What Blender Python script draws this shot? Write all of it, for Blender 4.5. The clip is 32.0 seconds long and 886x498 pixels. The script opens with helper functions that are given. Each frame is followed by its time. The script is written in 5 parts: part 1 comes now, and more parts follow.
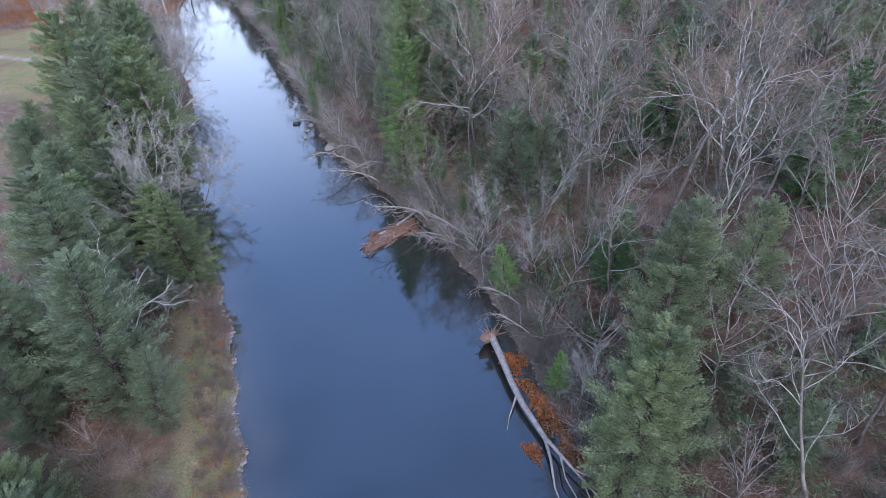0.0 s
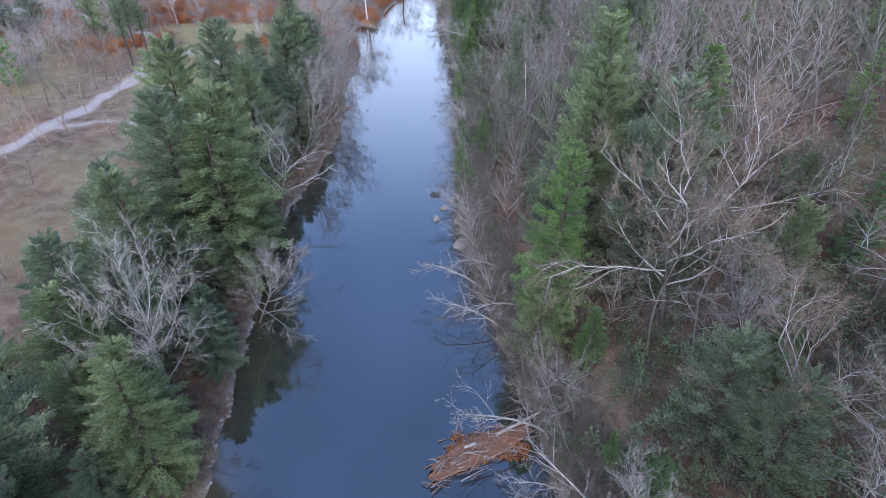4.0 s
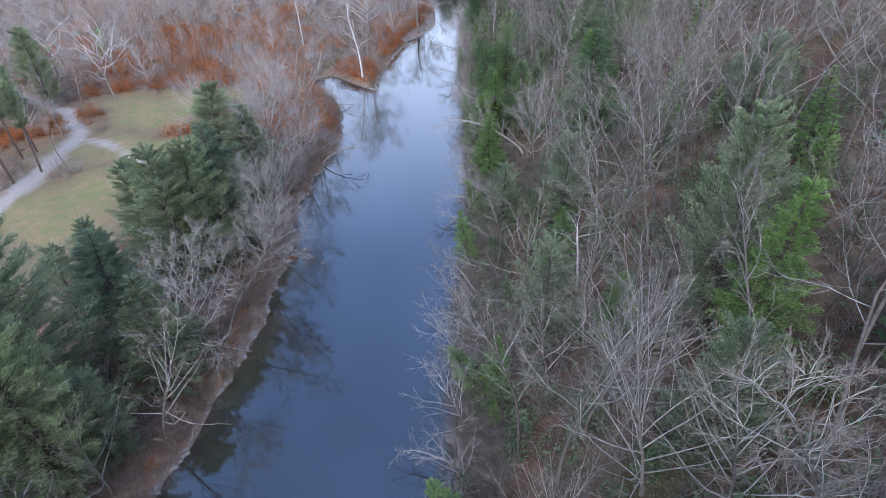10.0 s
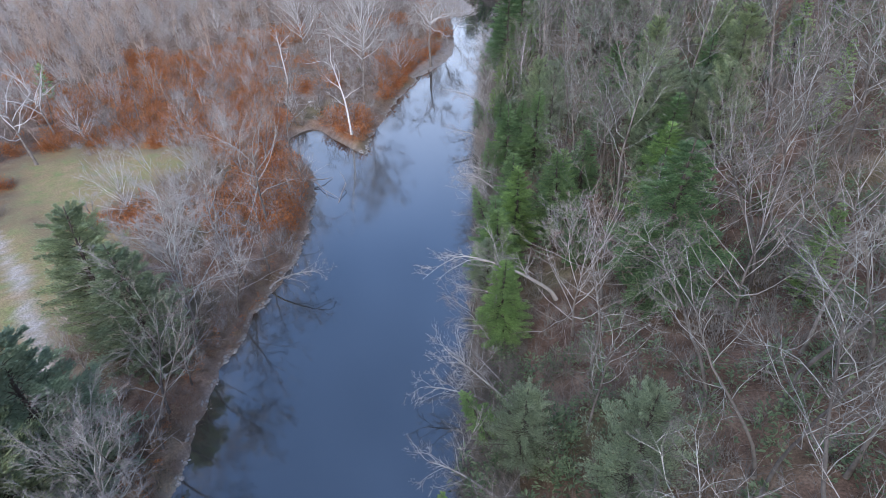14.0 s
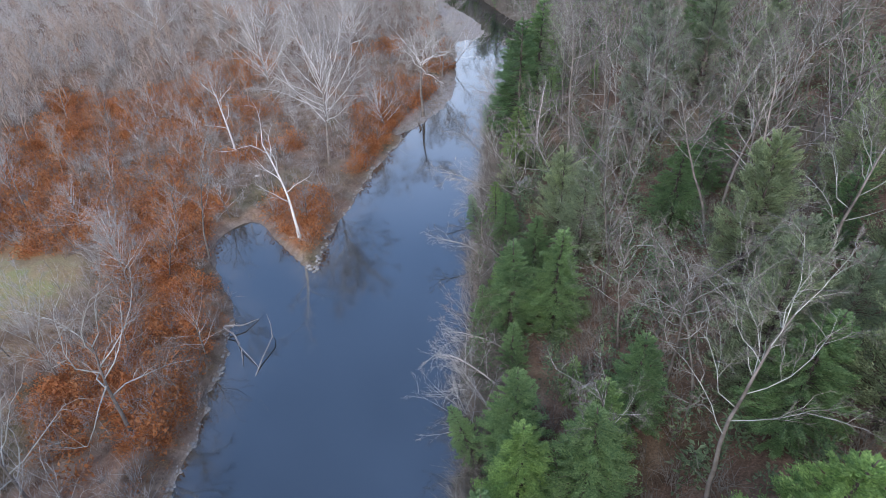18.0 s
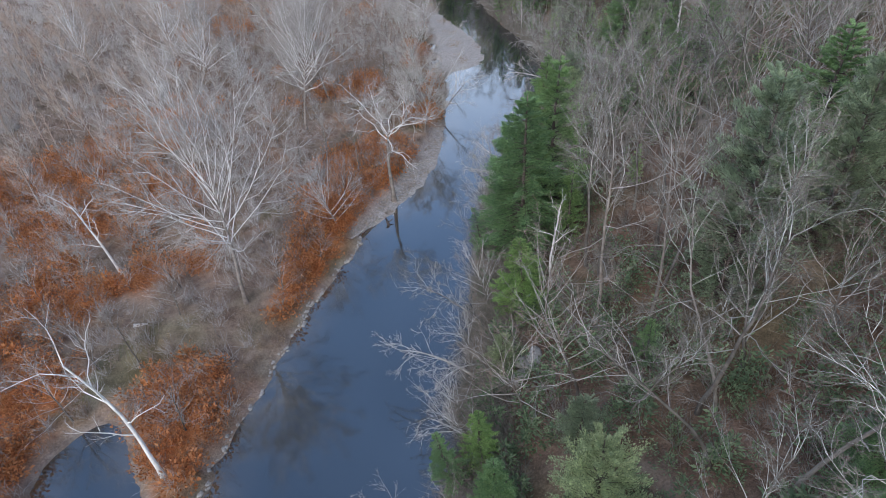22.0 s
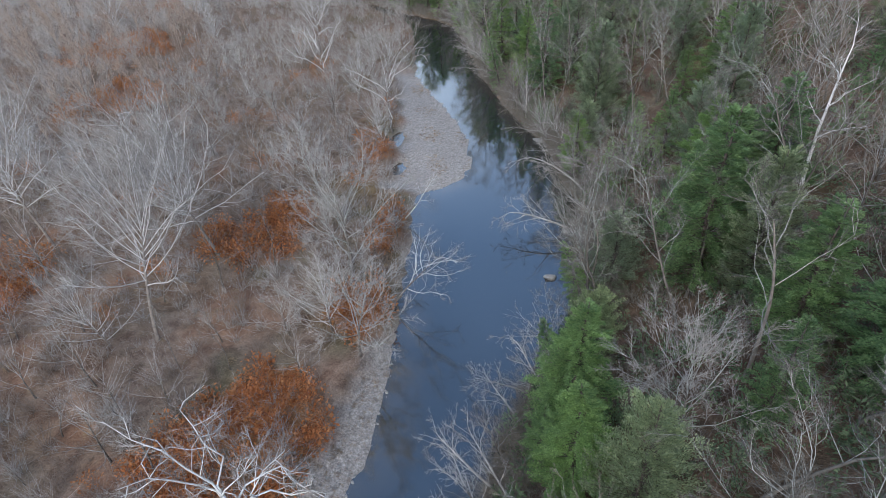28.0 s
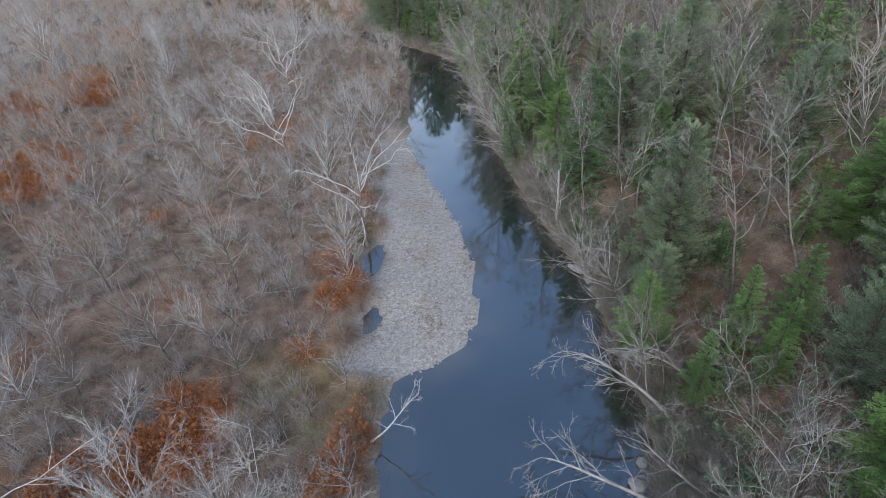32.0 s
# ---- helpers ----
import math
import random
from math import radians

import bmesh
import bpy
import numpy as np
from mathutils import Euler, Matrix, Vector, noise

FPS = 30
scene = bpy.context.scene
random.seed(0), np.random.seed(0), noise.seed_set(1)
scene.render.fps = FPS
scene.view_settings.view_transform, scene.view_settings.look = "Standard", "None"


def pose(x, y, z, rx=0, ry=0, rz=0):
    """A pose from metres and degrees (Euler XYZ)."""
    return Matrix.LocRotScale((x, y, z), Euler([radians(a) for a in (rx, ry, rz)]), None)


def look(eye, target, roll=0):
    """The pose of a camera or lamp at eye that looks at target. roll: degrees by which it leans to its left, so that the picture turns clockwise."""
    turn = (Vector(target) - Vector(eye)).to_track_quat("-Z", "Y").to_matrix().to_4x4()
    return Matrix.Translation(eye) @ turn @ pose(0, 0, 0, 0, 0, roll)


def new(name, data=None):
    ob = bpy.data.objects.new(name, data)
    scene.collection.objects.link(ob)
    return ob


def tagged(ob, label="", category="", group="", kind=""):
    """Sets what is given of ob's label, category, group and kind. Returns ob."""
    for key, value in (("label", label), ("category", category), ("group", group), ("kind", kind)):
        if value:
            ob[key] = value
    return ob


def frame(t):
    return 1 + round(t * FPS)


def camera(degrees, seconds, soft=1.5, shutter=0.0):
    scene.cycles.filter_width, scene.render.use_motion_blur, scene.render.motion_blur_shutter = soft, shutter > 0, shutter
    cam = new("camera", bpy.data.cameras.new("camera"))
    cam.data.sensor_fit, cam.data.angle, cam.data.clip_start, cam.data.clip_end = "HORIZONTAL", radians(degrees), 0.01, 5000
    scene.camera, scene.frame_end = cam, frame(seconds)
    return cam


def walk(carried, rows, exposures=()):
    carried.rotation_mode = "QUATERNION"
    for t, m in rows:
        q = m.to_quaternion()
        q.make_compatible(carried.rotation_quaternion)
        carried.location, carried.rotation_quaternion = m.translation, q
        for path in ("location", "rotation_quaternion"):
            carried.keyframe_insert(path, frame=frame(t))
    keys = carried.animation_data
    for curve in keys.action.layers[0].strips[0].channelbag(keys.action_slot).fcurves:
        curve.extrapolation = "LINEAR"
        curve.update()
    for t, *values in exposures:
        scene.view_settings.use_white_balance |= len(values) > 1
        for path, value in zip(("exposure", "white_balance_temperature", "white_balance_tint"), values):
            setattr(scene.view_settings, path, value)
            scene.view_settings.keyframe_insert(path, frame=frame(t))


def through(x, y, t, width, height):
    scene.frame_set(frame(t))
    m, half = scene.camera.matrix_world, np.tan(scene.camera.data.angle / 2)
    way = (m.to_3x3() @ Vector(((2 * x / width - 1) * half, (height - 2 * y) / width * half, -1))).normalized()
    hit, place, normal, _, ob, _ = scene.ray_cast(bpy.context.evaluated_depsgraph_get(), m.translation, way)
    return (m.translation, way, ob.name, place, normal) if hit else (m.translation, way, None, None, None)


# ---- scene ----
cam = camera(77.9, 32.0, soft=0.7)
PATH = [
    (0, (-19.297, -48.048, 45.482), (-18.55, -46.583, 44.345), 1.0),
    (0.5, (-16.684, -43.948, 45.47), (-16.031, -42.44, 44.33), 1.2),
    (1, (-14.08, -39.853, 45.453), (-13.475, -38.326, 44.311), 1.2),
    (1.5, (-11.509, -35.75, 45.435), (-11.1, -34.163, 44.289), 1.5),
    (2, (-9.053, -31.589, 45.424), (-8.758, -29.979, 44.275), 1.7),
    (2.5, (-6.807, -27.374, 45.421), (-6.568, -25.755, 44.272), 1.7),
    (3, (-4.835, -23.058, 45.428), (-4.619, -21.435, 44.279), 1.9),
    (3.5, (-3.153, -18.613, 45.447), (-2.965, -16.987, 44.298), 2.1),
    (5.5, (2.477, -0.002, 45.508), (2.407, 1.635, 44.362), -1.3),
    (6, (3.65, 4.742, 45.511), (3.573, 6.38, 44.365), -1.4),
    (6.5, (4.613, 9.506, 45.487), (4.529, 11.143, 44.341), -1.4),
    (7, (5.389, 14.264, 45.452), (5.3, 15.901, 44.307), -1.5),
    (7.5, (6.005, 18.99, 45.404), (5.914, 20.628, 44.261), -1.6),
    (8, (6.504, 23.714, 45.359), (6.414, 25.354, 44.219), -1.6),
    (8.5, (6.934, 28.411, 45.331), (6.869, 30.055, 44.194), -1.5),
    (9, (7.348, 33.048, 45.336), (7.313, 34.693, 44.2), -1.5),
    (9.5, (7.759, 37.642, 45.357), (7.726, 39.287, 44.22), -1.6),
    (10, (8.216, 42.19, 45.399), (8.184, 43.834, 44.26), -1.7),
    (10.5, (8.721, 46.8, 45.473), (8.69, 48.444, 44.335), -1.7),
    (11, (9.238, 51.529, 45.544), (9.202, 53.172, 44.403), -2.0),
    (11.5, (9.755, 56.36, 45.602), (9.717, 58.002, 44.461), -2.2),
    (12, (10.244, 61.254, 45.647), (10.204, 62.895, 44.505), -2.3),
    (12.5, (10.695, 66.134, 45.687), (10.655, 67.774, 44.542), -2.3),
    (13, (11.08, 71.038, 45.735), (11.042, 72.676, 44.589), -2.4),
    (13.5, (11.442, 75.97, 45.788), (11.404, 77.607, 44.64), -2.3),
    (14, (11.797, 80.938, 45.835), (11.671, 82.573, 44.69), -2.0),
    (14.5, (12.136, 85.902, 45.872), (11.998, 87.537, 44.728), -1.8),
    (16.5, (13.458, 105.561, 45.976), (13.306, 107.186, 44.82), -2.6),
    (17, (13.81, 110.407, 46.01), (13.632, 112.03, 44.855), -2.5),
    (17.5, (14.17, 115.24, 46.059), (13.988, 116.863, 44.904), -2.4),
    (18, (14.522, 120.126, 46.109), (14.337, 121.746, 44.952), -2.5),
    (18.5, (14.88, 125.063, 46.154), (14.691, 126.68, 44.993), -2.6),
    (19, (15.234, 130.04, 46.191), (15.037, 131.655, 45.027), -2.9),
    (19.5, (15.567, 135.077, 46.231), (15.36, 136.687, 45.063), -3.1),
    (20, (15.893, 140.218, 46.273), (15.678, 141.823, 45.1), -3.4),
    (20.5, (16.181, 145.416, 46.307), (15.958, 147.016, 45.128), -3.5),
    (21, (16.425, 150.569, 46.324), (16.195, 152.162, 45.137), -3.9),
    (21.5, (16.596, 155.536, 46.322), (16.364, 157.125, 45.13), -4.0),
    (22, (16.694, 160.287, 46.307), (16.46, 161.876, 45.115), -4.1),
    (22.5, (16.736, 164.937, 46.302), (16.501, 166.525, 45.109), -4.2),
    (23, (16.73, 169.627, 46.295), (16.494, 171.216, 45.104), -4.1),
    (23.5, (16.702, 174.346, 46.274), (16.472, 175.937, 45.084), -3.9),
    (24, (16.655, 179.075, 46.24), (16.43, 180.665, 45.048), -3.7),
    (24.5, (16.591, 183.766, 46.208), (16.36, 185.357, 45.017), -3.7),
    (25, (16.477, 188.451, 46.174), (16.248, 190.044, 44.986), -3.5),
    (25.5, (16.374, 193.183, 46.14), (16.151, 194.778, 44.955), -3.2),
    (26, (16.339, 197.966, 46.114), (16.118, 199.566, 44.934), -3.0),
    (26.5, (16.392, 202.789, 46.106), (16.171, 204.387, 44.924), -2.9),
    (28.5, (16.571, 222.751, 46.064), (16.329, 224.35, 44.887), -4.0),
    (29, (16.505, 227.729, 46.056), (16.254, 229.328, 44.881), -4.3),
    (29.5, (16.332, 232.677, 46.054), (16.058, 234.273, 44.881), -4.7),
    (30, (16.054, 237.632, 46.053), (15.775, 239.228, 44.88), -4.7),
    (30.5, (15.7, 242.573, 46.049), (15.421, 244.168, 44.875), -4.8),
    (31, (15.293, 247.468, 46.032), (15.014, 249.063, 44.858), -4.8),
    (31.5, (14.861, 252.331, 46.009), (14.585, 253.924, 44.832), -4.4),
    (32, (14.402, 257.209, 45.999), (14.127, 258.8, 44.819), -4.4),
]
walk(cam, [(t, look(eye, target, roll)) for t, eye, target, roll in PATH], exposures=[(0, 0.72, 5600, 17), (8, 0.74, 5700, 15), (18, 0.70, 6050, 12), (25, 0.54, 6180, 7), (32, 0.57, 6180, 6)])

# ---- sky and sun: a pale evening sky, no sharp shadows ----
world = bpy.data.worlds.new("sky")
scene.world = world
world.use_nodes = True
nt = world.node_tree
sky = nt.nodes.new("ShaderNodeTexSky")
sky.sky_type = "NISHITA"
sky.sun_disc = False
sky.sun_elevation, sky.sun_rotation = radians(38), radians(188)
sky.air_density, sky.dust_density, sky.ozone_density = 1.0, 2.5, 3.0
nt.nodes["Background"].inputs["Strength"].default_value = 0.15
# thin broken cloud over the whole sky
heaven = nt.nodes.new("ShaderNodeTexCoord")
veil = nt.nodes.new("ShaderNodeTexNoise")
veil.inputs["Scale"].default_value, veil.inputs["Detail"].default_value, veil.inputs["Roughness"].default_value = 1.6, 3.0, 0.5
nt.links.new(heaven.outputs["Generated"], veil.inputs["Vector"])
spread = nt.nodes.new("ShaderNodeMapRange")
spread.inputs["From Min"].default_value, spread.inputs["From Max"].default_value, spread.inputs["To Max"].default_value = 0.25, 0.85, 0.5
nt.links.new(veil.outputs["Fac"], spread.inputs["Value"])
cloudy = nt.nodes.new("ShaderNodeMix")
cloudy.data_type = "RGBA"
cloudy.inputs[7].default_value = (3.6, 5.6, 9.6, 1)
nt.links.new(spread.outputs["Result"], cloudy.inputs[0])
nt.links.new(sky.outputs[0], cloudy.inputs[6])
# pale haze that thickens towards the horizon
split = nt.nodes.new("ShaderNodeSeparateXYZ")
nt.links.new(heaven.outputs["Generated"], split.inputs[0])
low = nt.nodes.new("ShaderNodeMapRange")
low.interpolation_type = "SMOOTHSTEP"
low.inputs["From Min"].default_value, low.inputs["From Max"].default_value = 0.60, 0.0
low.inputs["To Min"].default_value, low.inputs["To Max"].default_value = 0.0, 0.75
nt.links.new(split.outputs["Z"], low.inputs["Value"])
hazy = nt.nodes.new("ShaderNodeMix")
hazy.data_type = "RGBA"
hazy.inputs[7].default_value = (14.5, 15.8, 17.6, 1)
nt.links.new(low.outputs["Result"], hazy.inputs[0])
nt.links.new(cloudy.outputs[2], hazy.inputs[6])
nt.links.new(hazy.outputs[2], nt.nodes["Background"].inputs[0])
sun = new("sun", bpy.data.lights.new("sun", "SUN"))
sun.data.energy, sun.data.angle, sun.data.color = 1.3, radians(70), (1.0, 0.88, 0.76)
sun.matrix_world = look((-11.0, -78.0, 61.6), (0, 0, 0))


# ---- materials ----
def material(name, rough=0.9, spec=0.2):
    m = bpy.data.materials.new(name)
    m.use_nodes = True
    b = m.node_tree.nodes["Principled BSDF"]
    b.inputs["Roughness"].default_value = rough
    b.inputs["Specular IOR Level"].default_value = spec
    return m, m.node_tree, b


def node(tree, kind, **sets):
    n = tree.nodes.new(kind)
    for key, value in sets.items():
        n.inputs[key.replace("_", " ")].default_value = value
    return n


def ramp(tree, fac, stops):
    r = tree.nodes.new("ShaderNodeValToRGB")
    while len(r.color_ramp.elements) < len(stops):
        r.color_ramp.elements.new(0.5)
    for e, (at, c) in zip(r.color_ramp.elements, stops):
        e.position, e.color = at, (*c, 1)
    tree.links.new(fac, r.inputs[0])
    return r.outputs[0]


def blend(tree, fac, a, b, how="MIX"):
    n = tree.nodes.new("ShaderNodeMix")
    n.data_type, n.blend_type = "RGBA", how
    for socket, value in ((n.inputs[0], fac), (n.inputs[6], a), (n.inputs[7], b)):
        if isinstance(value, (int, float)):
            socket.default_value = value
        elif isinstance(value, tuple):
            socket.default_value = (*value, 1)
        else:
            tree.links.new(value, socket)
    return n.outputs[2]


def place(tree, space="Object"):
    if space == "World":
        return tree.nodes.new("ShaderNodeNewGeometry").outputs["Position"]
    return tree.nodes.new("ShaderNodeTexCoord").outputs[space]


def grain(tree, at, scale, detail=4.0, rough=0.6, stretch=None):
    n = node(tree, "ShaderNodeTexNoise", Scale=scale, Detail=detail, Roughness=rough)
    if stretch:
        s = tree.nodes.new("ShaderNodeMapping")
        s.inputs["Scale"].default_value = stretch
        tree.links.new(at, s.inputs[0])
        at = s.outputs[0]
    tree.links.new(at, n.inputs["Vector"])
    return n.outputs["Fac"]


def bump(tree, bsdf, fac, strength, distance):
    n = node(tree, "ShaderNodeBump", Strength=strength, Distance=distance)
    tree.links.new(fac, n.inputs["Height"])
    tree.links.new(n.outputs[0], bsdf.inputs["Normal"])


def bark(name, dark, light, vary=0.25):
    m, t, b = material(name, 0.9, 0.15)
    at = place(t)
    c = ramp(t, grain(t, at, 1.3, 5), [(0.3, dark), (0.65, light)])
    rnd = t.nodes.new("ShaderNodeObjectInfo").outputs["Random"]
    tone = ramp(t, rnd, [(0, (1 - vary,) * 3), (1, (1 + vary, 1 + vary * 0.9, 1 + vary * 0.8))])
    c = blend(t, 1.0, c, tone, "MULTIPLY")
    t.links.new(c, b.inputs["Base Color"])
    bump(t, b, grain(t, at, 9, 4, 0.7, (1, 1, 0.25)), 0.6, 0.03)
    return m


def foliage(name, dark, mid, light, vary=0.3, through=0.25):
    m, t, b = material(name, 0.65, 0.25)
    isl = t.nodes.new("ShaderNodeNewGeometry").outputs["Random Per Island"]
    c = ramp(t, isl, [(0, dark), (0.5, mid), (1, light)])
    clump = ramp(t, grain(t, place(t, "World"), 0.35, 3), [(0.35, (0.7, 0.72, 0.7)), (0.7, (1.25, 1.25, 1.15))])
    c = blend(t, 1.0, c, clump, "MULTIPLY")
    rnd = t.nodes.new("ShaderNodeObjectInfo").outputs["Random"]
    tone = ramp(t, rnd, [(0, (1 - vary, 1 - 0.7 * vary, 1 - 0.6 * vary)), (0.5, (1, 1, 1)), (1, (1 + vary, 1 + vary, 0.9))])
    c = blend(t, 1.0, c, tone, "MULTIPLY")
    t.links.new(c, b.inputs["Base Color"])
    tr = t.nodes.new("ShaderNodeBsdfTranslucent")
    t.links.new(c, tr.inputs[0])
    mix = t.nodes.new("ShaderNodeMixShader")
    mix.inputs[0].default_value = through
    t.links.new(b.outputs[0], mix.inputs[1])
    t.links.new(tr.outputs[0], mix.inputs[2])
    t.links.new(mix.outputs[0], t.nodes["Material Output"].inputs[0])
    return m


BARK_PALE = bark("pale_bark", (0.26, 0.24, 0.22), (0.47, 0.45, 0.42), 0.2)
BARK_WHITE = bark("white_bark", (0.46, 0.44, 0.415), (0.80, 0.78, 0.75), 0.08)
BARK_ASH = bark("ashen_bark", (0.34, 0.325, 0.305), (0.62, 0.60, 0.57), 0.12)
# brown flaking trunk bark, its darkness doubling as shade below the pale crowns
BARK_FLAKED_SHADED = bark("shaded_flaking_bark", (0.13, 0.11, 0.095), (0.30, 0.265, 0.235), 0.2)
BARK_LICHEN = bark("lichened_bark", (0.25, 0.255, 0.23), (0.50, 0.505, 0.465), 0.12)
# darker trunk copy of the limb barks, with crown shade in its colour
BARK_SHADED_STEM = bark("shaded_stem_bark", (0.085, 0.075, 0.065), (0.20, 0.18, 0.16), 0.25)
BARK_DARK = bark("pine_bark", (0.05, 0.04, 0.035), (0.14, 0.115, 0.10))
TWIG_GREY = bark("grey_twigs", (0.115, 0.105, 0.09), (0.235, 0.215, 0.185), 0.25)
TWIG_PALE = bark("pale_twigs", (0.24, 0.22, 0.20), (0.43, 0.40, 0.37), 0.15)
TWIG_RED = bark("brown_twigs", (0.19, 0.145, 0.115), (0.35, 0.28, 0.23), 0.2)
NEEDLE_PINE = foliage("pine_needles", (0.225, 0.26, 0.185), (0.34, 0.405, 0.27), (0.435, 0.485, 0.33), 0.1, 0.6)
NEEDLE_HEM = foliage("hemlock_needles", (0.13, 0.215, 0.105), (0.235, 0.35, 0.165), (0.325, 0.455, 0.215), 0.2, 0.5)
NEEDLE_DULL = foliage("dull_needles", (0.195, 0.24, 0.17), (0.305, 0.375, 0.26), (0.395, 0.455, 0.325), 0.15, 0.6)
LEAF_RUST = foliage("rusty_leaves", (0.36, 0.120, 0.045), (0.55, 0.205, 0.078), (0.62, 0.29, 0.13), 0.15, 0.45)
LEAF_TAN = foliage("dry_tan_leaves", (0.20, 0.13, 0.09), (0.32, 0.23, 0.16), (0.42, 0.31, 0.22), 0.2)
LEAF_SHRUB = foliage("evergreen_leaves", (0.10, 0.14, 0.09), (0.165, 0.225, 0.14), (0.23, 0.29, 0.185), 0.2, 0.45)


def ground_material():
    m, t, b = material("forest_floor", 0.95, 0.1)
    at = place(t, "World")
    big, mid, fine = grain(t, at, 0.07, 4), grain(t, at, 0.45, 5), grain(t, at, 5.0, 4, 0.7)
    litter = ramp(t, mid, [(0.25, (0.085, 0.06, 0.047)), (0.45, (0.165, 0.12, 0.092)), (0.6, (0.24, 0.185, 0.145)), (0.78, (0.32, 0.26, 0.21))])
    reddish = ramp(t, mid, [(0.3, (0.19, 0.085, 0.045)), (0.6, (0.32, 0.155, 0.08)), (0.8, (0.36, 0.21, 0.13))])
    litter = blend(t, ramp(t, big, [(0.50, (0, 0, 0)), (0.68, (0.5, 0.5, 0.5))]), litter, reddish)

    def attr(name):
        a = t.nodes.new("ShaderNodeAttribute")
        a.attribute_name = name
        return a.outputs["Fac"]

    mossy = ramp(t, mid, [(0.3, (0.06, 0.07, 0.03)), (0.6, (0.14, 0.14, 0.07)), (0.8, (0.22, 0.19, 0.10))])
    lawn = ramp(t, mid, [(0.3, (0.33, 0.25, 0.15)), (0.5, (0.27, 0.235, 0.12)), (0.75, (0.18, 0.24, 0.085))])
    stone = ramp(t, grain(t, at, 2.2, 6, 0.75), [(0.3, (0.17, 0.155, 0.14)), (0.5, (0.34, 0.315, 0.29)), (0.72, (0.50, 0.47, 0.44))])
    dirt = ramp(t, fine, [(0.3, (0.34, 0.31, 0.28)), (0.7, (0.47, 0.43, 0.40))])
    mud = ramp(t, mid, [(0.3, (0.05, 0.04, 0.028)), (0.7, (0.13, 0.105, 0.07))])
    c = blend(t, attr("moss"), litter, mossy)
    # darker reddish-brown litter, in patches over the wooded slope
    dark_litter = ramp(t, mid, [(0.3, (0.07, 0.046, 0.034)), (0.55, (0.15, 0.095, 0.068)), (0.8, (0.25, 0.16, 0.115))])
    c = blend(t, attr("dark_litter"), c, dark_litter)
    orange = ramp(t, mid, [(0.3, (0.28, 0.105, 0.04)), (0.6, (0.44, 0.18, 0.07)), (0.8, (0.46, 0.24, 0.12))])
    c = blend(t, attr("rust"), c, orange)
    c = blend(t, attr("grass"), c, lawn)
    c = blend(t, attr("gravel"), c, stone)
    c = blend(t, attr("path"), c, dirt)
    c = blend(t, attr("bed"), c, mud)
    speck = grain(t, at, 11.0, 3, 0.7)
    c = blend(t, ramp(t, speck, [(0.56, (0, 0, 0)), (0.66, (0.55, 0.55, 0.55))]), c, blend(t, attr("path"), (0.26, 0.175, 0.12), (0.42, 0.38, 0.34)))
    c = blend(t, 0.75, c, ramp(t, fine, [(0.3, (0.45, 0.45, 0.45)), (0.7, (1.5, 1.48, 1.45))]), "MULTIPLY")
    t.links.new(c, b.inputs["Base Color"])
    bump(t, b, fine, 0.8, 0.12)
    return m


def water_material():
    m, t, b = material("river_water", 0.045, 0.5)
    b.inputs["IOR"].default_value = 2.6
    at = place(t, "World")
    # the brown bed shows through where the water is shallow
    near = t.nodes.new("ShaderNodeAttribute")
    near.attribute_name = "shallow"
    patch = t.nodes.new("ShaderNodeMath")
    patch.operation = "MULTIPLY"
    t.links.new(near.outputs["Fac"], patch.inputs[0])
    t.links.new(ramp(t, grain(t, at, 0.22, 4, 0.6), [(0.35, (0.25,) * 3), (0.65, (1, 1, 1))]), patch.inputs[1])
    t.links.new(blend(t, patch.outputs[0], (0.012, 0.016, 0.018), (0.075, 0.062, 0.042)), b.inputs["Base Color"])
    # smooth glides and slightly ruffled lanes
    lanes = ramp(t, grain(t, at, 0.05, 4, 0.6, (1.6, 0.45, 1)), [(0.42, (0.015,) * 3), (0.62, (0.075,) * 3)])
    t.links.new(lanes, b.inputs["Roughness"])
    bump(t, b, grain(t, at, 1.6, 4, 0.6, (1.0, 0.6, 1)), 0.10, 0.06)
    return m


GROUND, WATER = ground_material(), water_material()


def plain(name, stops, scale=3.0, rough=0.9, relief=0.05):
    m, t, b = material(name, rough, 0.2)
    at = place(t)
    t.links.new(ramp(t, grain(t, at, scale, 6, 0.7), stops), b.inputs["Base Color"])
    bump(t, b, grain(t, at, scale * 3, 4, 0.7), 0.7, relief)
    return m


STONE_PALE = plain("pale_boulder", [(0.3, (0.20, 0.19, 0.175)), (0.7, (0.42, 0.40, 0.375))])
STONE_DARK = plain("dark_wet_rock", [(0.3, (0.015, 0.015, 0.017)), (0.7, (0.05, 0.05, 0.055))], rough=0.4)
WOOD_GREY = plain("weathered_wood", [(0.3, (0.22, 0.19, 0.17)), (0.7, (0.48, 0.44, 0.41))])
WOOD_BROWN = plain("drift_wood", [(0.3, (0.12, 0.075, 0.055)), (0.7, (0.34, 0.23, 0.18))])
LITTER = plain("matted_leaves", [(0.3, (0.16, 0.07, 0.04)), (0.7, (0.36, 0.20, 0.13))], 4.0)


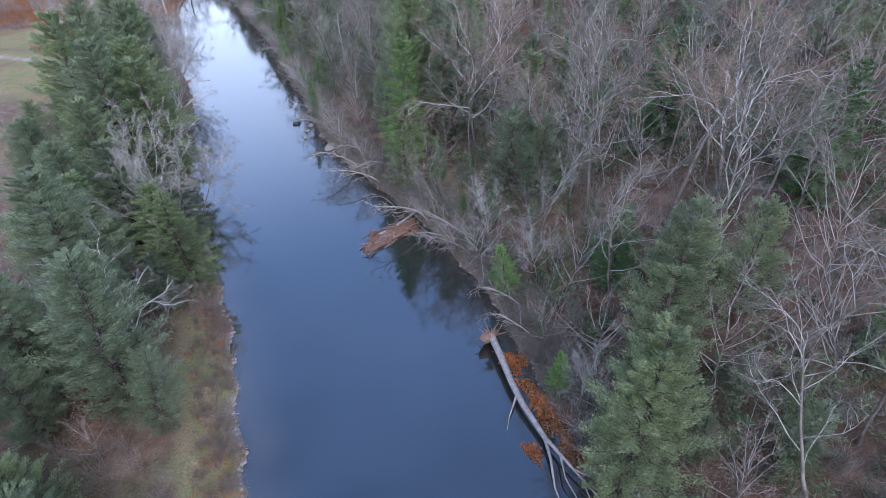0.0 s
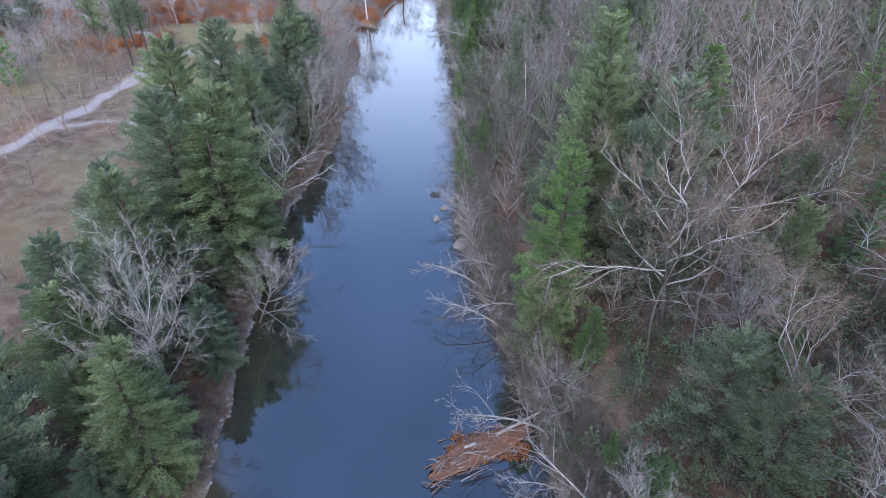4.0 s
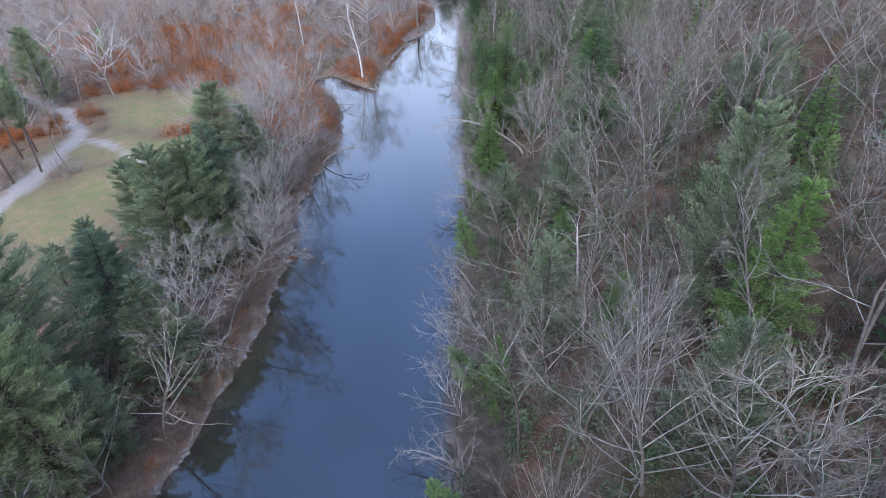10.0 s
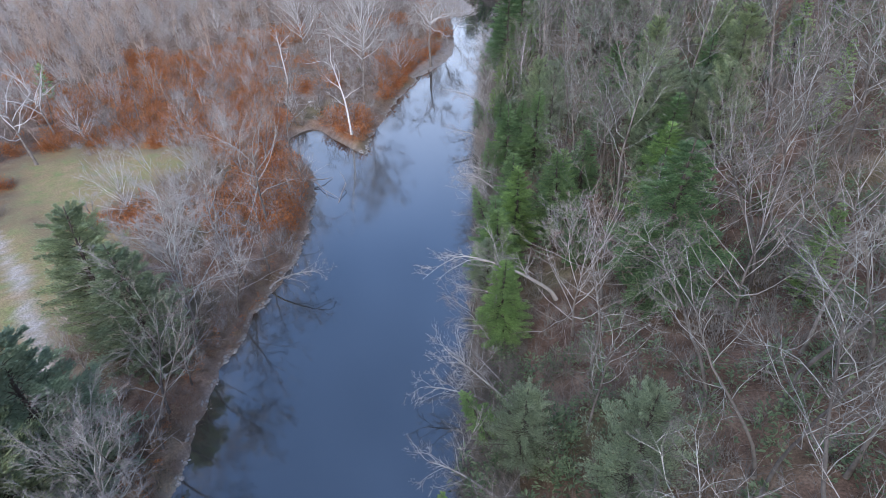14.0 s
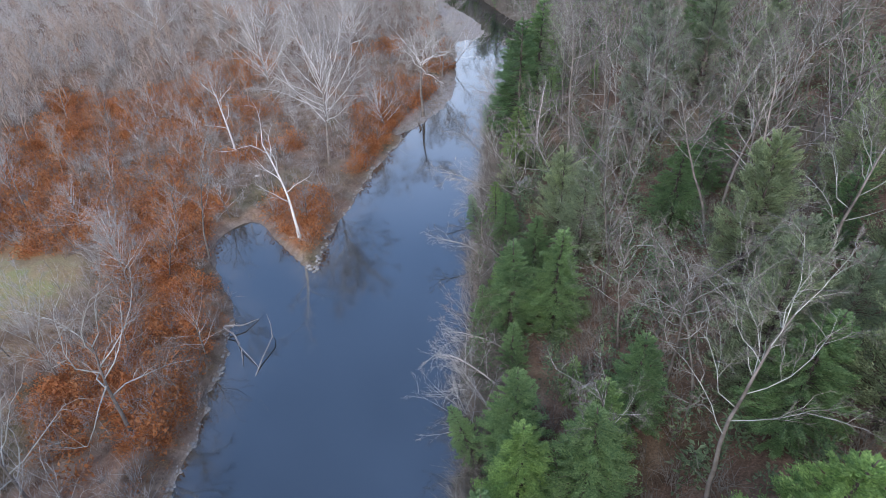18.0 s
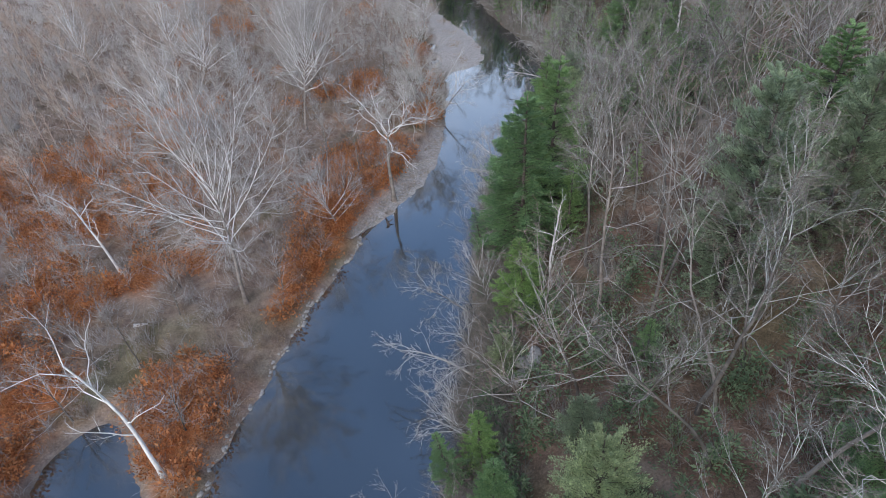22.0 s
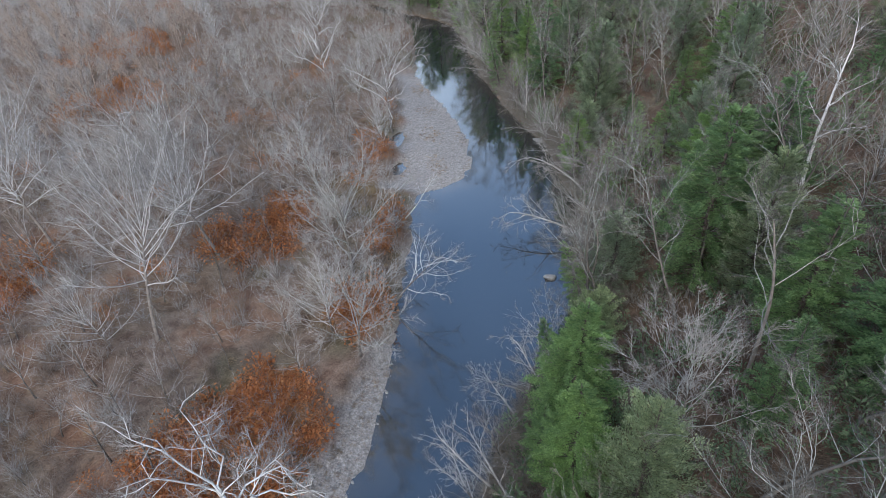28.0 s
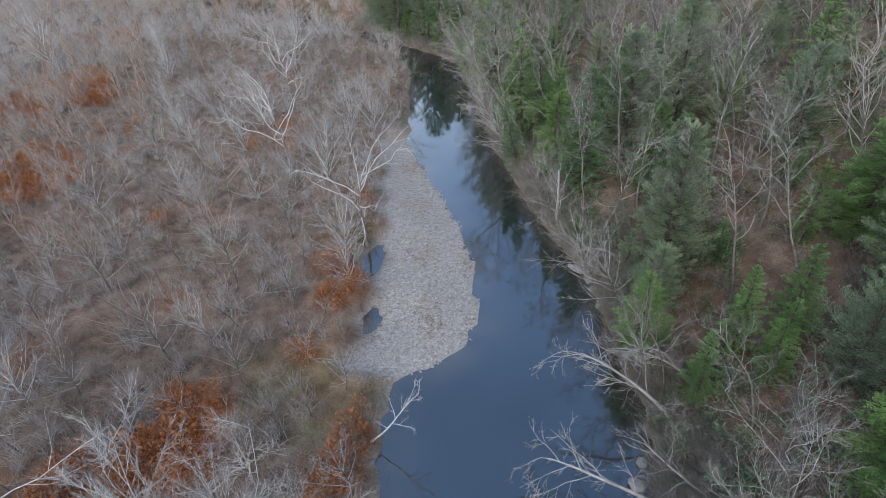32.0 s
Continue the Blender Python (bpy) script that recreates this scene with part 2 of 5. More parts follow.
# ---- mesh building ----
class Soup:
    """Loose vertices and triangles that become one mesh."""

    def __init__(self):
        self.v, self.f, self.n = [], [], 0

    def add(self, verts, faces):
        self.v.append(np.asarray(verts, float))
        self.f.append(np.asarray(faces, int) + self.n)
        self.n += len(verts)

    def tube(self, pts, radii, sides):
        pts, k = np.asarray(pts, float), len(pts)
        t = np.gradient(pts, axis=0)
        t /= np.linalg.norm(t, axis=1)[:, None] + 1e-9
        a = np.cross(t, (0.31, 0.93, 0.2))
        a /= np.linalg.norm(a, axis=1)[:, None] + 1e-9
        b = np.cross(t, a)
        ang = 2 * np.pi * np.arange(sides) / sides
        ring = a[:, None] * np.cos(ang)[None, :, None] + b[:, None] * np.sin(ang)[None, :, None]
        verts = (pts[:, None] + ring * np.asarray(radii)[:, None, None]).reshape(-1, 3)
        i, j = np.meshgrid(np.arange(k - 1), np.arange(sides), indexing="ij")
        p, q = (i * sides + j).ravel(), (i * sides + (j + 1) % sides).ravel()
        self.add(verts, np.concatenate([np.stack([p, q, q + sides], 1), np.stack([p, q + sides, p + sides], 1)]))

    def cones(self, base, tip, radius):
        """Many thin three-sided spikes at once."""
        base, tip = np.asarray(base), np.asarray(tip)
        d = tip - base
        d /= np.linalg.norm(d, axis=1)[:, None] + 1e-9
        a = np.cross(d, (0.4, 0.2, 0.89))
        a /= np.linalg.norm(a, axis=1)[:, None] + 1e-9
        b = np.cross(d, a)
        r = np.broadcast_to(radius, (len(base),))[:, None]
        ring = [base + r * (a * math.cos(w) + b * math.sin(w)) for w in (0, 2.094, 4.189)]
        verts = np.stack([*ring, tip], 1).reshape(-1, 3)
        o = 4 * np.arange(len(base))[:, None]
        self.add(verts, np.concatenate([o + (0, 1, 3), o + (1, 2, 3), o + (2, 0, 3)]))

    def blades(self, at, way, side, length, width):
        """Many leaf-shaped blades: a folded diamond each."""
        up = np.cross(way, side)
        length, width = np.asarray(length)[:, None], np.asarray(width)[:, None]
        mid = at + way * length * 0.45
        verts = np.stack([at, mid + side * width - up * width * 0.3, at + way * length, mid - side * width - up * width * 0.3], 1).reshape(-1, 3)
        o = 4 * np.arange(len(at))[:, None]
        self.add(verts, np.concatenate([o + (0, 1, 2), o + (0, 2, 3)]))

    def mesh(self, name, mat):
        v, f = np.concatenate(self.v), np.concatenate(self.f)
        me = bpy.data.meshes.new(name)
        me.vertices.add(len(v))
        me.vertices.foreach_set("co", v.astype(np.float32).ravel())
        me.loops.add(3 * len(f))
        me.loops.foreach_set("vertex_index", f.astype(np.int32).ravel())
        me.polygons.add(len(f))
        me.polygons.foreach_set("loop_start", np.arange(0, 3 * len(f), 3, dtype=np.int32))
        me.update(calc_edges=True)
        me.materials.append(mat)
        return me


def unit(v):
    v = np.asarray(v, float)
    return v / (np.linalg.norm(v, axis=-1, keepdims=True) + 1e-9)


def smooth(me):
    me.polygons.foreach_set("use_smooth", np.ones(len(me.polygons), bool))
    return me


# ---- the lie of the land: river banks as x along y ----
LEFT_Y = [-300, -60, -14, 0, 12, 39, 50, 60, 78, 90, 105, 122, 131, 140, 150, 160, 168, 171, 174.5, 178, 178.3, 187, 198, 213, 220,
          226, 230, 237, 243, 252, 258, 266, 280, 290, 295, 297, 301, 307, 316, 325, 340, 354, 386, 398, 412, 430, 450, 700]
LEFT_X = [-60, -25, -21.9, -20.4, -19.7, -20.5, -21.4, -20.5, -17.2, -15.4, -15.4, -17, -16.2, -14.5, -14.5, -16, -17.8, -19, -21.8, -24.3,
          -10.2, -10.5, -9.2, -7.3, -4.9, -4.5, -1.8, 1.2, 3.2, 4.2, 4.4, 3, 2.6, 1.2, 1.4, 5, 9.3, 9.8, 8.2, 5.8, -1.2, -7.3, -13, -15,
          -21.5, -40, -70, -500]
RIGHT_Y = [-300, -60, -28, -13, 0, 18, 33, 44, 52, 62, 76, 93, 115, 140, 170, 190, 210, 230, 240, 251, 258, 265, 285, 292, 300, 314, 321, 330,
           350, 370, 390, 400, 408, 418, 436, 460, 700]
RIGHT_X = [-30, 4, 6.5, 9.5, 11.5, 11, 8.7, 7.2, 6.5, 6.7, 8.8, 9.6, 11.4, 12.1, 12.2, 12.3, 12.9, 12.9, 13.8, 16.8, 21, 24.7, 27, 27.2, 25.8,
           23.1, 20, 16.4, 9.8, 5.6, 1.2, -2.5, -8.5, -20, -38, -66, -470]
POND_Y = [177.5, 180.5, 183.4, 186, 188.5, 190, 191.2]
POND_L = [-24.3, -25.6, -27.3, -27.6, -26.8, -25.8, -24.2]
POND_R = [-9.5, -12.5, -15.8, -18.3, -20.3, -21.5, -23.4]


def left_bank(y):
    return np.interp(y, LEFT_Y, LEFT_X)


def right_bank(y):
    return np.interp(y, RIGHT_Y, RIGHT_X)


# signed distance to the water's edge, land positive, on a half-metre grid
GX, GY, CELL, REACH = -90.0, -110.0, 0.5, 12.0
gx, gy = np.meshgrid(GX + CELL * np.arange(300), GY + CELL * np.arange(1160))
ragged = 0.35 * np.sin(gy * 1.1 + 2 * np.sin(gy * 0.37)) + 0.25 * np.sin(gy * 2.7 + gx)
wet = (gx > left_bank(gy) + ragged) & (gx < right_bank(gy) - ragged)
wet |= (gy > 177.5) & (gy < 191.2) & (gx > np.interp(gy, POND_Y, POND_L)) & (gx < np.interp(gy, POND_Y, POND_R))
wet |= ((gx + 5.9) / 1.3) ** 2 + ((gy - 316 - 0.4 * (gx + 5.9)) / 4.2) ** 2 < 1
wet |= ((gx + 3.4) / 1.0) ** 2 + ((gy - 304) / 2.6) ** 2 < 1


def grown(mask):
    out = mask.copy()
    out[1:] |= mask[:-1]
    out[:-1] |= mask[1:]
    out[:, 1:] |= mask[:, :-1]
    out[:, :-1] |= mask[:, 1:]
    return out


EDGE = np.zeros(wet.shape)
here, there = wet.copy(), ~wet
for step in range(int(REACH / CELL)):
    EDGE += np.where(here, 0, CELL) - np.where(there, 0, CELL)
    here, there = grown(here), grown(there)
for _ in range(2):
    EDGE[1:-1, 1:-1] = (EDGE[1:-1, 1:-1] + EDGE[:-2, 1:-1] + EDGE[2:, 1:-1] + EDGE[1:-1, :-2] + EDGE[1:-1, 2:]) / 5


def edge(x, y):
    """Metres from the water's edge, up to 12 either way; land is positive."""
    i, j = np.clip((np.asarray(y) - GY) / CELL, 0, 1158), np.clip((np.asarray(x) - GX) / CELL, 0, 298)
    i0, j0 = i.astype(int), j.astype(int)
    fi, fj = i - i0, j - j0
    inner = (EDGE[i0, j0] * (1 - fi) + EDGE[i0 + 1, j0] * fi) * (1 - fj) + (EDGE[i0, j0 + 1] * (1 - fi) + EDGE[i0 + 1, j0 + 1] * fi) * fj
    outer = np.clip(np.maximum(left_bank(y) - x, x - right_bank(y)), -REACH, REACH)
    inside = (x > GX) & (x < GX + 149) & (y > GY) & (y < GY + 579)
    return np.where(inside, inner, outer)


def gravel_at(x, y):
    """How far the ground is bare gravel, 0 to 1."""
    d = edge(x, y)
    strip = np.clip((y - 221) / 5, 0, 1) * np.clip((266 - y) / 5, 0, 1) * np.clip((np.interp(y, [222, 232, 245, 258, 266], [2.0, 5.0, 5.5, 4.0, 1.5]) - d) / 1.2, 0, 1) * (x < 6)
    bar = np.clip((y - 294) / 2, 0, 1) * np.clip((362 - y) / 10, 0, 1) * np.clip((x - np.interp(y, [294, 318, 345, 360], [-4.6, -5.6, -12, -16]) - 0.9 * np.sin(0.8 * y)) / 1.6, 0, 1) * (x < left_bank(y) + 2)
    rim = np.clip((0.9 - d) / 0.6, 0, 1) * np.where(x > right_bank(y) - 3, 0.10, 0.45)
    return np.clip(np.maximum(np.maximum(strip, bar), rim), 0, 1)


def height(x, y):
    x, y = np.asarray(x, float), np.asarray(y, float)
    d = edge(x, y)
    rough = 0.22 * np.sin(x * 0.31 + 1.7 * np.sin(y * 0.13)) + 0.16 * np.sin(y * 0.43 + 2 * np.sin(x * 0.21)) + 0.07 * np.sin(1.3 * x + 0.9 * y)
    g = gravel_at(x, y)
    bed = np.where(d < 0, np.maximum(d * 0.28, -1.6), 0)
    bank = np.clip(d / np.where(g > 0.5, 9, 2.6), 0, 1)
    bank = bank * bank * (3 - 2 * bank) * np.where(g > 0.5, 0.75, 1.35) + 0.04
    far = np.maximum(x - right_bank(y) - 3, 0)
    hill = 0.44 * np.minimum(far, 70) + 0.30 * np.clip(far - 70, 0, 160) + 0.12 * np.maximum(far - 230, 0)
    hill = np.where(y > 425, hill * np.clip((700 - y) / 275, 0.4, 1), hill)
    knolls = np.clip(far / 12, 0, 1) * (0.9 * np.sin(y * 0.11 + 0.06 * x) + 0.5 * np.sin(0.23 * y - 0.17 * x))
    west = np.maximum(left_bank(y) - x - 70, 0)
    rise = 0.05 * np.minimum(west, 200) + 0.1 * np.maximum(west - 250, 0) + 0.06 * np.maximum(y - 560, 0)
    land = bank + rough * np.clip(d / 6, 0, 1) * np.where(g > 0.3, 0.3, 1) + hill + knolls + rise
    return np.where(d < 0, bed - 0.02, land)



# ---- ground: one sheet with the river's bed, the flats and the hill ----
def spaced(lo, hi, a, b, fine, steps):
    core = np.arange(a, b + 0.01, fine)
    out = np.cumsum(np.geomspace(fine * 1.3, (abs(lo - a)) * 0.16, steps))
    out2 = np.cumsum(np.geomspace(fine * 1.3, (abs(hi - b)) * 0.16, steps))
    return np.concatenate([(a - out * abs(lo - a) / out[-1])[::-1], core, b + out2 * abs(hi - b) / out2[-1]])


ROAD = np.array([(-80, 30), (-76, 70), (-72.5, 88), (-69.5, 104), (-66.5, 125), (-67.5, 137), (-70, 151), (-81, 165), (-105, 180), (-124, 197), (-170, 225)], float)
BRANCH = np.array([(-68, 149), (-62, 146), (-52, 138), (-44, 129), (-37, 122), (-34, 112)], float)
STUB = np.array([(-72, 91), (-63, 96), (-55, 94)], float)


def off_line(x, y, line):
    best = np.full(np.shape(x), 1e9)
    for (ax, ay), (bx, by) in zip(line[:-1], line[1:]):
        dx, dy = bx - ax, by - ay
        s = np.clip(((x - ax) * dx + (y - ay) * dy) / (dx * dx + dy * dy), 0, 1)
        best = np.minimum(best, np.hypot(x - ax - s * dx, y - ay - s * dy))
    return best


def wobble(x, y):
    return np.sin(0.21 * x + 1.3 * np.sin(0.17 * y)) + np.sin(0.27 * y + 1.1 * np.sin(0.19 * x)) + 0.5 * np.sin(0.9 * x + 0.5 * y) + 0.4 * np.sin(0.8 * y - 0.6 * x)


def path_at(x, y):
    wide = 0.35 * np.sin(0.7 * y) + 0.25 * np.sin(1.9 * x)
    d = np.minimum(off_line(x, y, ROAD) - 1.0, np.minimum(off_line(x, y, BRANCH), off_line(x, y, STUB)))
    lot = np.hypot((x + 131) / 9, (y - 182) / 7) * 6 - 6
    return np.clip(1.2 + wide - np.minimum(d, lot), 0, 1)


def grass_at(x, y):
    blob = lambda cx, cy, rx, ry: np.clip(1.6 - 1.6 * np.hypot((x - cx) / rx, (y - cy) / ry), 0, 1)
    out = np.maximum(np.maximum(blob(-58, 165, 24, 20), blob(-47, 136, 14, 16)), np.maximum(blob(-52, 120, 20, 24), 0.8 * blob(-62, 142, 16, 14)))
    out = np.maximum(out, 0.3 * blob(-58, 60, 16, 40))
    out = np.maximum(out, 0.4 * blob(-100, 120, 34, 60))
    out = np.maximum(out, 1.6 * blob(-23.8, -12, 4.0, 24))
    return np.clip(out * (1.1 + 0.25 * wobble(x, y)), 0, 1) * (edge(x, y) > 0.8)


RUST_SPOTS = [(-31.8, 180, 8), (-22, 168, 8), (-25, 158, 7), (-72, 226, 11), (-50, 224, 10), (-38, 188, 8), (-60, 195, 9), (-9, 241, 5), (-14, 187, 4), (-53, 191, 8), (-19, 152, 5),
              (-18, 191, 5), (-55, 262, 9), (-8, 249, 5), (-9.5, 230, 6), (-20, 282, 6), (-1.5, 266, 4), (-5, 247, 4), (-1, 284, 4), (-8, 311, 4), (-76, 334, 9), (-100, 372, 12),
              (-62, 246, 8), (-84, 204, 10), (-7, 220, 5),
              (-9, 214, 4), (-9, 229, 5), (-128, 426, 14), (-21, 176, 6)]


def rust_at(x, y):
    flat = np.clip((left_bank(y) - x) / 2, 0, 1) * np.clip((edge(x, y) - 0.8) / 1.5, 0, 1)
    near = np.zeros(np.shape(x))
    for cx, cy, r in RUST_SPOTS:
        near = np.maximum(near, 1.5 - 1.15 * np.hypot((x - cx) / r, (y - cy) / (1.3 * r)))
    loose = 0.45 * wobble(x * 0.8 + 9, y * 0.8) - 0.2
    loose = loose * np.clip((y - 140) / 15, 0, 1) * np.clip((265 - y) / 30, 0.22, 1) * np.clip((420 - y) / 40, 0, 1) * np.clip((x + 170) / 60, 0, 1)
    return flat * np.clip(np.maximum(near + 0.38 * wobble(1.7 * x, 1.7 * y) * (near > 0), loose), 0, 1)


def make_ground():
    xs, ys = spaced(-2600, 2600, -84, 84, 1.2, 22), spaced(-1500, 3600, -64, 424, 1.2, 22)
    xs = np.sort(np.concatenate([xs[(xs < -190) | (xs >= -84)], np.arange(-188, -84, 2.0)]))
    x, y = np.meshgrid(xs, ys)
    z = height(x, y)
    nx, ny = len(xs), len(ys)
    i, j = np.meshgrid(np.arange(ny - 1), np.arange(nx - 1), indexing="ij")
    p = (i * nx + j).ravel()
    s = Soup()
    s.add(np.stack([x, y, z], -1).reshape(-1, 3), np.concatenate([np.stack([p, p + 1, p + nx + 1], 1), np.stack([p, p + nx + 1, p + nx], 1)]))
    me = smooth(s.mesh("ground", GROUND))
    d = edge(x, y)
    kinds = {"gravel": gravel_at(x, y) * (d > -3), "path": path_at(x, y) * (d > 1), "grass": grass_at(x, y), "rust": rust_at(x, y),
             "dark_litter": 0.75 * np.clip((x - right_bank(y) - 1) / 3, 0, 1) * np.clip(0.9 + 0.4 * wobble(x + 3, y + 70), 0, 1), "moss": np.clip(0.3 * wobble(x + 40, y + 15) + 0.15, 0, 0.7) * (d > 0) * np.where(x < left_bank(y) - 20, 0.25, 1.0), "bed": np.clip(-d / 1.5, 0, 1)}
    for name, values in kinds.items():
        me.attributes.new(name, "FLOAT", "POINT").data.foreach_set("value", values.astype(np.float32).ravel())
    tagged(new("ground", me), "leaf-littered forest floor with gravel banks and mown grass", "ground", kind="structure")


make_ground()


def make_water():
    s = Soup()
    ys = np.concatenate([[-300, -200, -120], np.arange(-80, 440, 1.5), [460, 520, 600, 700]])
    a, b = left_bank(ys) - 6, right_bank(ys) + 6
    a = np.where((ys > 160) & (ys < 196), -32, a)
    a = np.where((ys > 288) & (ys < 330), np.minimum(a, -9), a)
    share = np.linspace(0, 1, 37)[None, :]
    x = a[:, None] * (1 - share) + b[:, None] * share
    y = np.repeat(ys[:, None], 37, 1)
    i, j = np.meshgrid(np.arange(len(ys) - 1), np.arange(36), indexing="ij")
    p = (i * 37 + j).ravel()
    s.add(np.stack([x, y, 0 * x], -1).reshape(-1, 3), np.concatenate([np.stack([p, p + 1, p + 38], 1), np.stack([p, p + 38, p + 37], 1)]))
    me = s.mesh("water", WATER)
    reach = np.where(x < 0.5 * (left_bank(y) + right_bank(y)), 4.5, 2.0)
    shallow = np.clip(1.1 + edge(x, y) / reach, 0, 1)
    me.attributes.new("shallow", "FLOAT", "POINT").data.foreach_set("value", shallow.astype(np.float32).ravel())
    tagged(new("water", me), "calm dark river water reflecting the evening sky", "river", kind="structure")


make_water()


# ---- trees ----
def shape_of(*meshes):
    s = Soup()
    for me in meshes:
        v = np.zeros(3 * len(me.vertices), np.float32)
        me.vertices.foreach_get("co", v)
        f = np.zeros(3 * len(me.polygons), np.int32)
        me.loops.foreach_get("vertex_index", f)
        s.add(v.reshape(-1, 3), f.reshape(-1, 3))
    return np.concatenate(s.v), np.concatenate(s.f)



def part(name, me, parent, label=""):
    ob = new(name, me)
    ob.parent = parent
    return tagged(ob, label) if label else ob


def bent(rng, p, d, length, steps, wig, lift):
    """A line of points that wanders and lifts (or droops)."""
    pts, d = [np.array(p, float)], unit(d)
    for _ in range(steps):
        d = unit(d + rng.normal(0, wig, 3) + (0, 0, lift / steps))
        pts.append(pts[-1] + d * length / steps)
    return np.array(pts)


def offshoots(rng, pts, count, lo, hi, angle, length, taper=0.5):
    """Starts, ways and lengths of side branches along a line."""
    f = lo + (hi - lo) * (np.arange(count) + rng.random(count)) / count
    k = f * (len(pts) - 1)
    i = np.minimum(k.astype(int), len(pts) - 2)
    base = pts[i] + (pts[i + 1] - pts[i]) * (k - i)[:, None]
    t = unit(pts[i + 1] - pts[i])
    side = unit(np.cross(t, rng.normal(0, 1, (count, 3))))
    a = angle * rng.uniform(0.7, 1.25, count)[:, None]
    return base, unit(t * np.cos(a) + side * np.sin(a)), length * (1 - taper * f) * rng.uniform(0.7, 1.2, count)


# height share of the first limb, limbs, their angle low and high, limb length share, wander, lift, girth
FORMS = {
    "forest": (0.44, 9, 1.0, 0.35, 0.38, 0.22, 0.36, 0.009),
    "crook": (0.58, 8, 1.6, 0.8, 0.50, 0.46, 0.45, 0.020),
    "highfan": (0.30, 24, 1.25, 0.16, 0.52, 0.14, 0.36, 0.010),
    "syca": (0.28, 9, 1.2, 0.55, 0.62, 0.26, 0.30, 0.0135),
    "spread": (0.40, 9, 1.1, 0.5, 0.44, 0.30, 0.42, 0.0095),
    "round": (0.16, 13, 1.15, 0.35, 0.56, 0.13, 0.45, 0.010),
    "fan": (0.10, 20, 1.15, 0.14, 0.66, 0.07, 0.34, 0.010),
    "syslim": (0.35, 7, 1.0, 0.5, 0.36, 0.22, 0.2, 0.013),
    "dead": (0.45, 6, 1.1, 0.6, 0.28, 0.22, 0.25, 0.014),
    "arch": (0.30, 9, 0.8, 0.5, 0.42, 0.18, -0.15, 0.016),
}


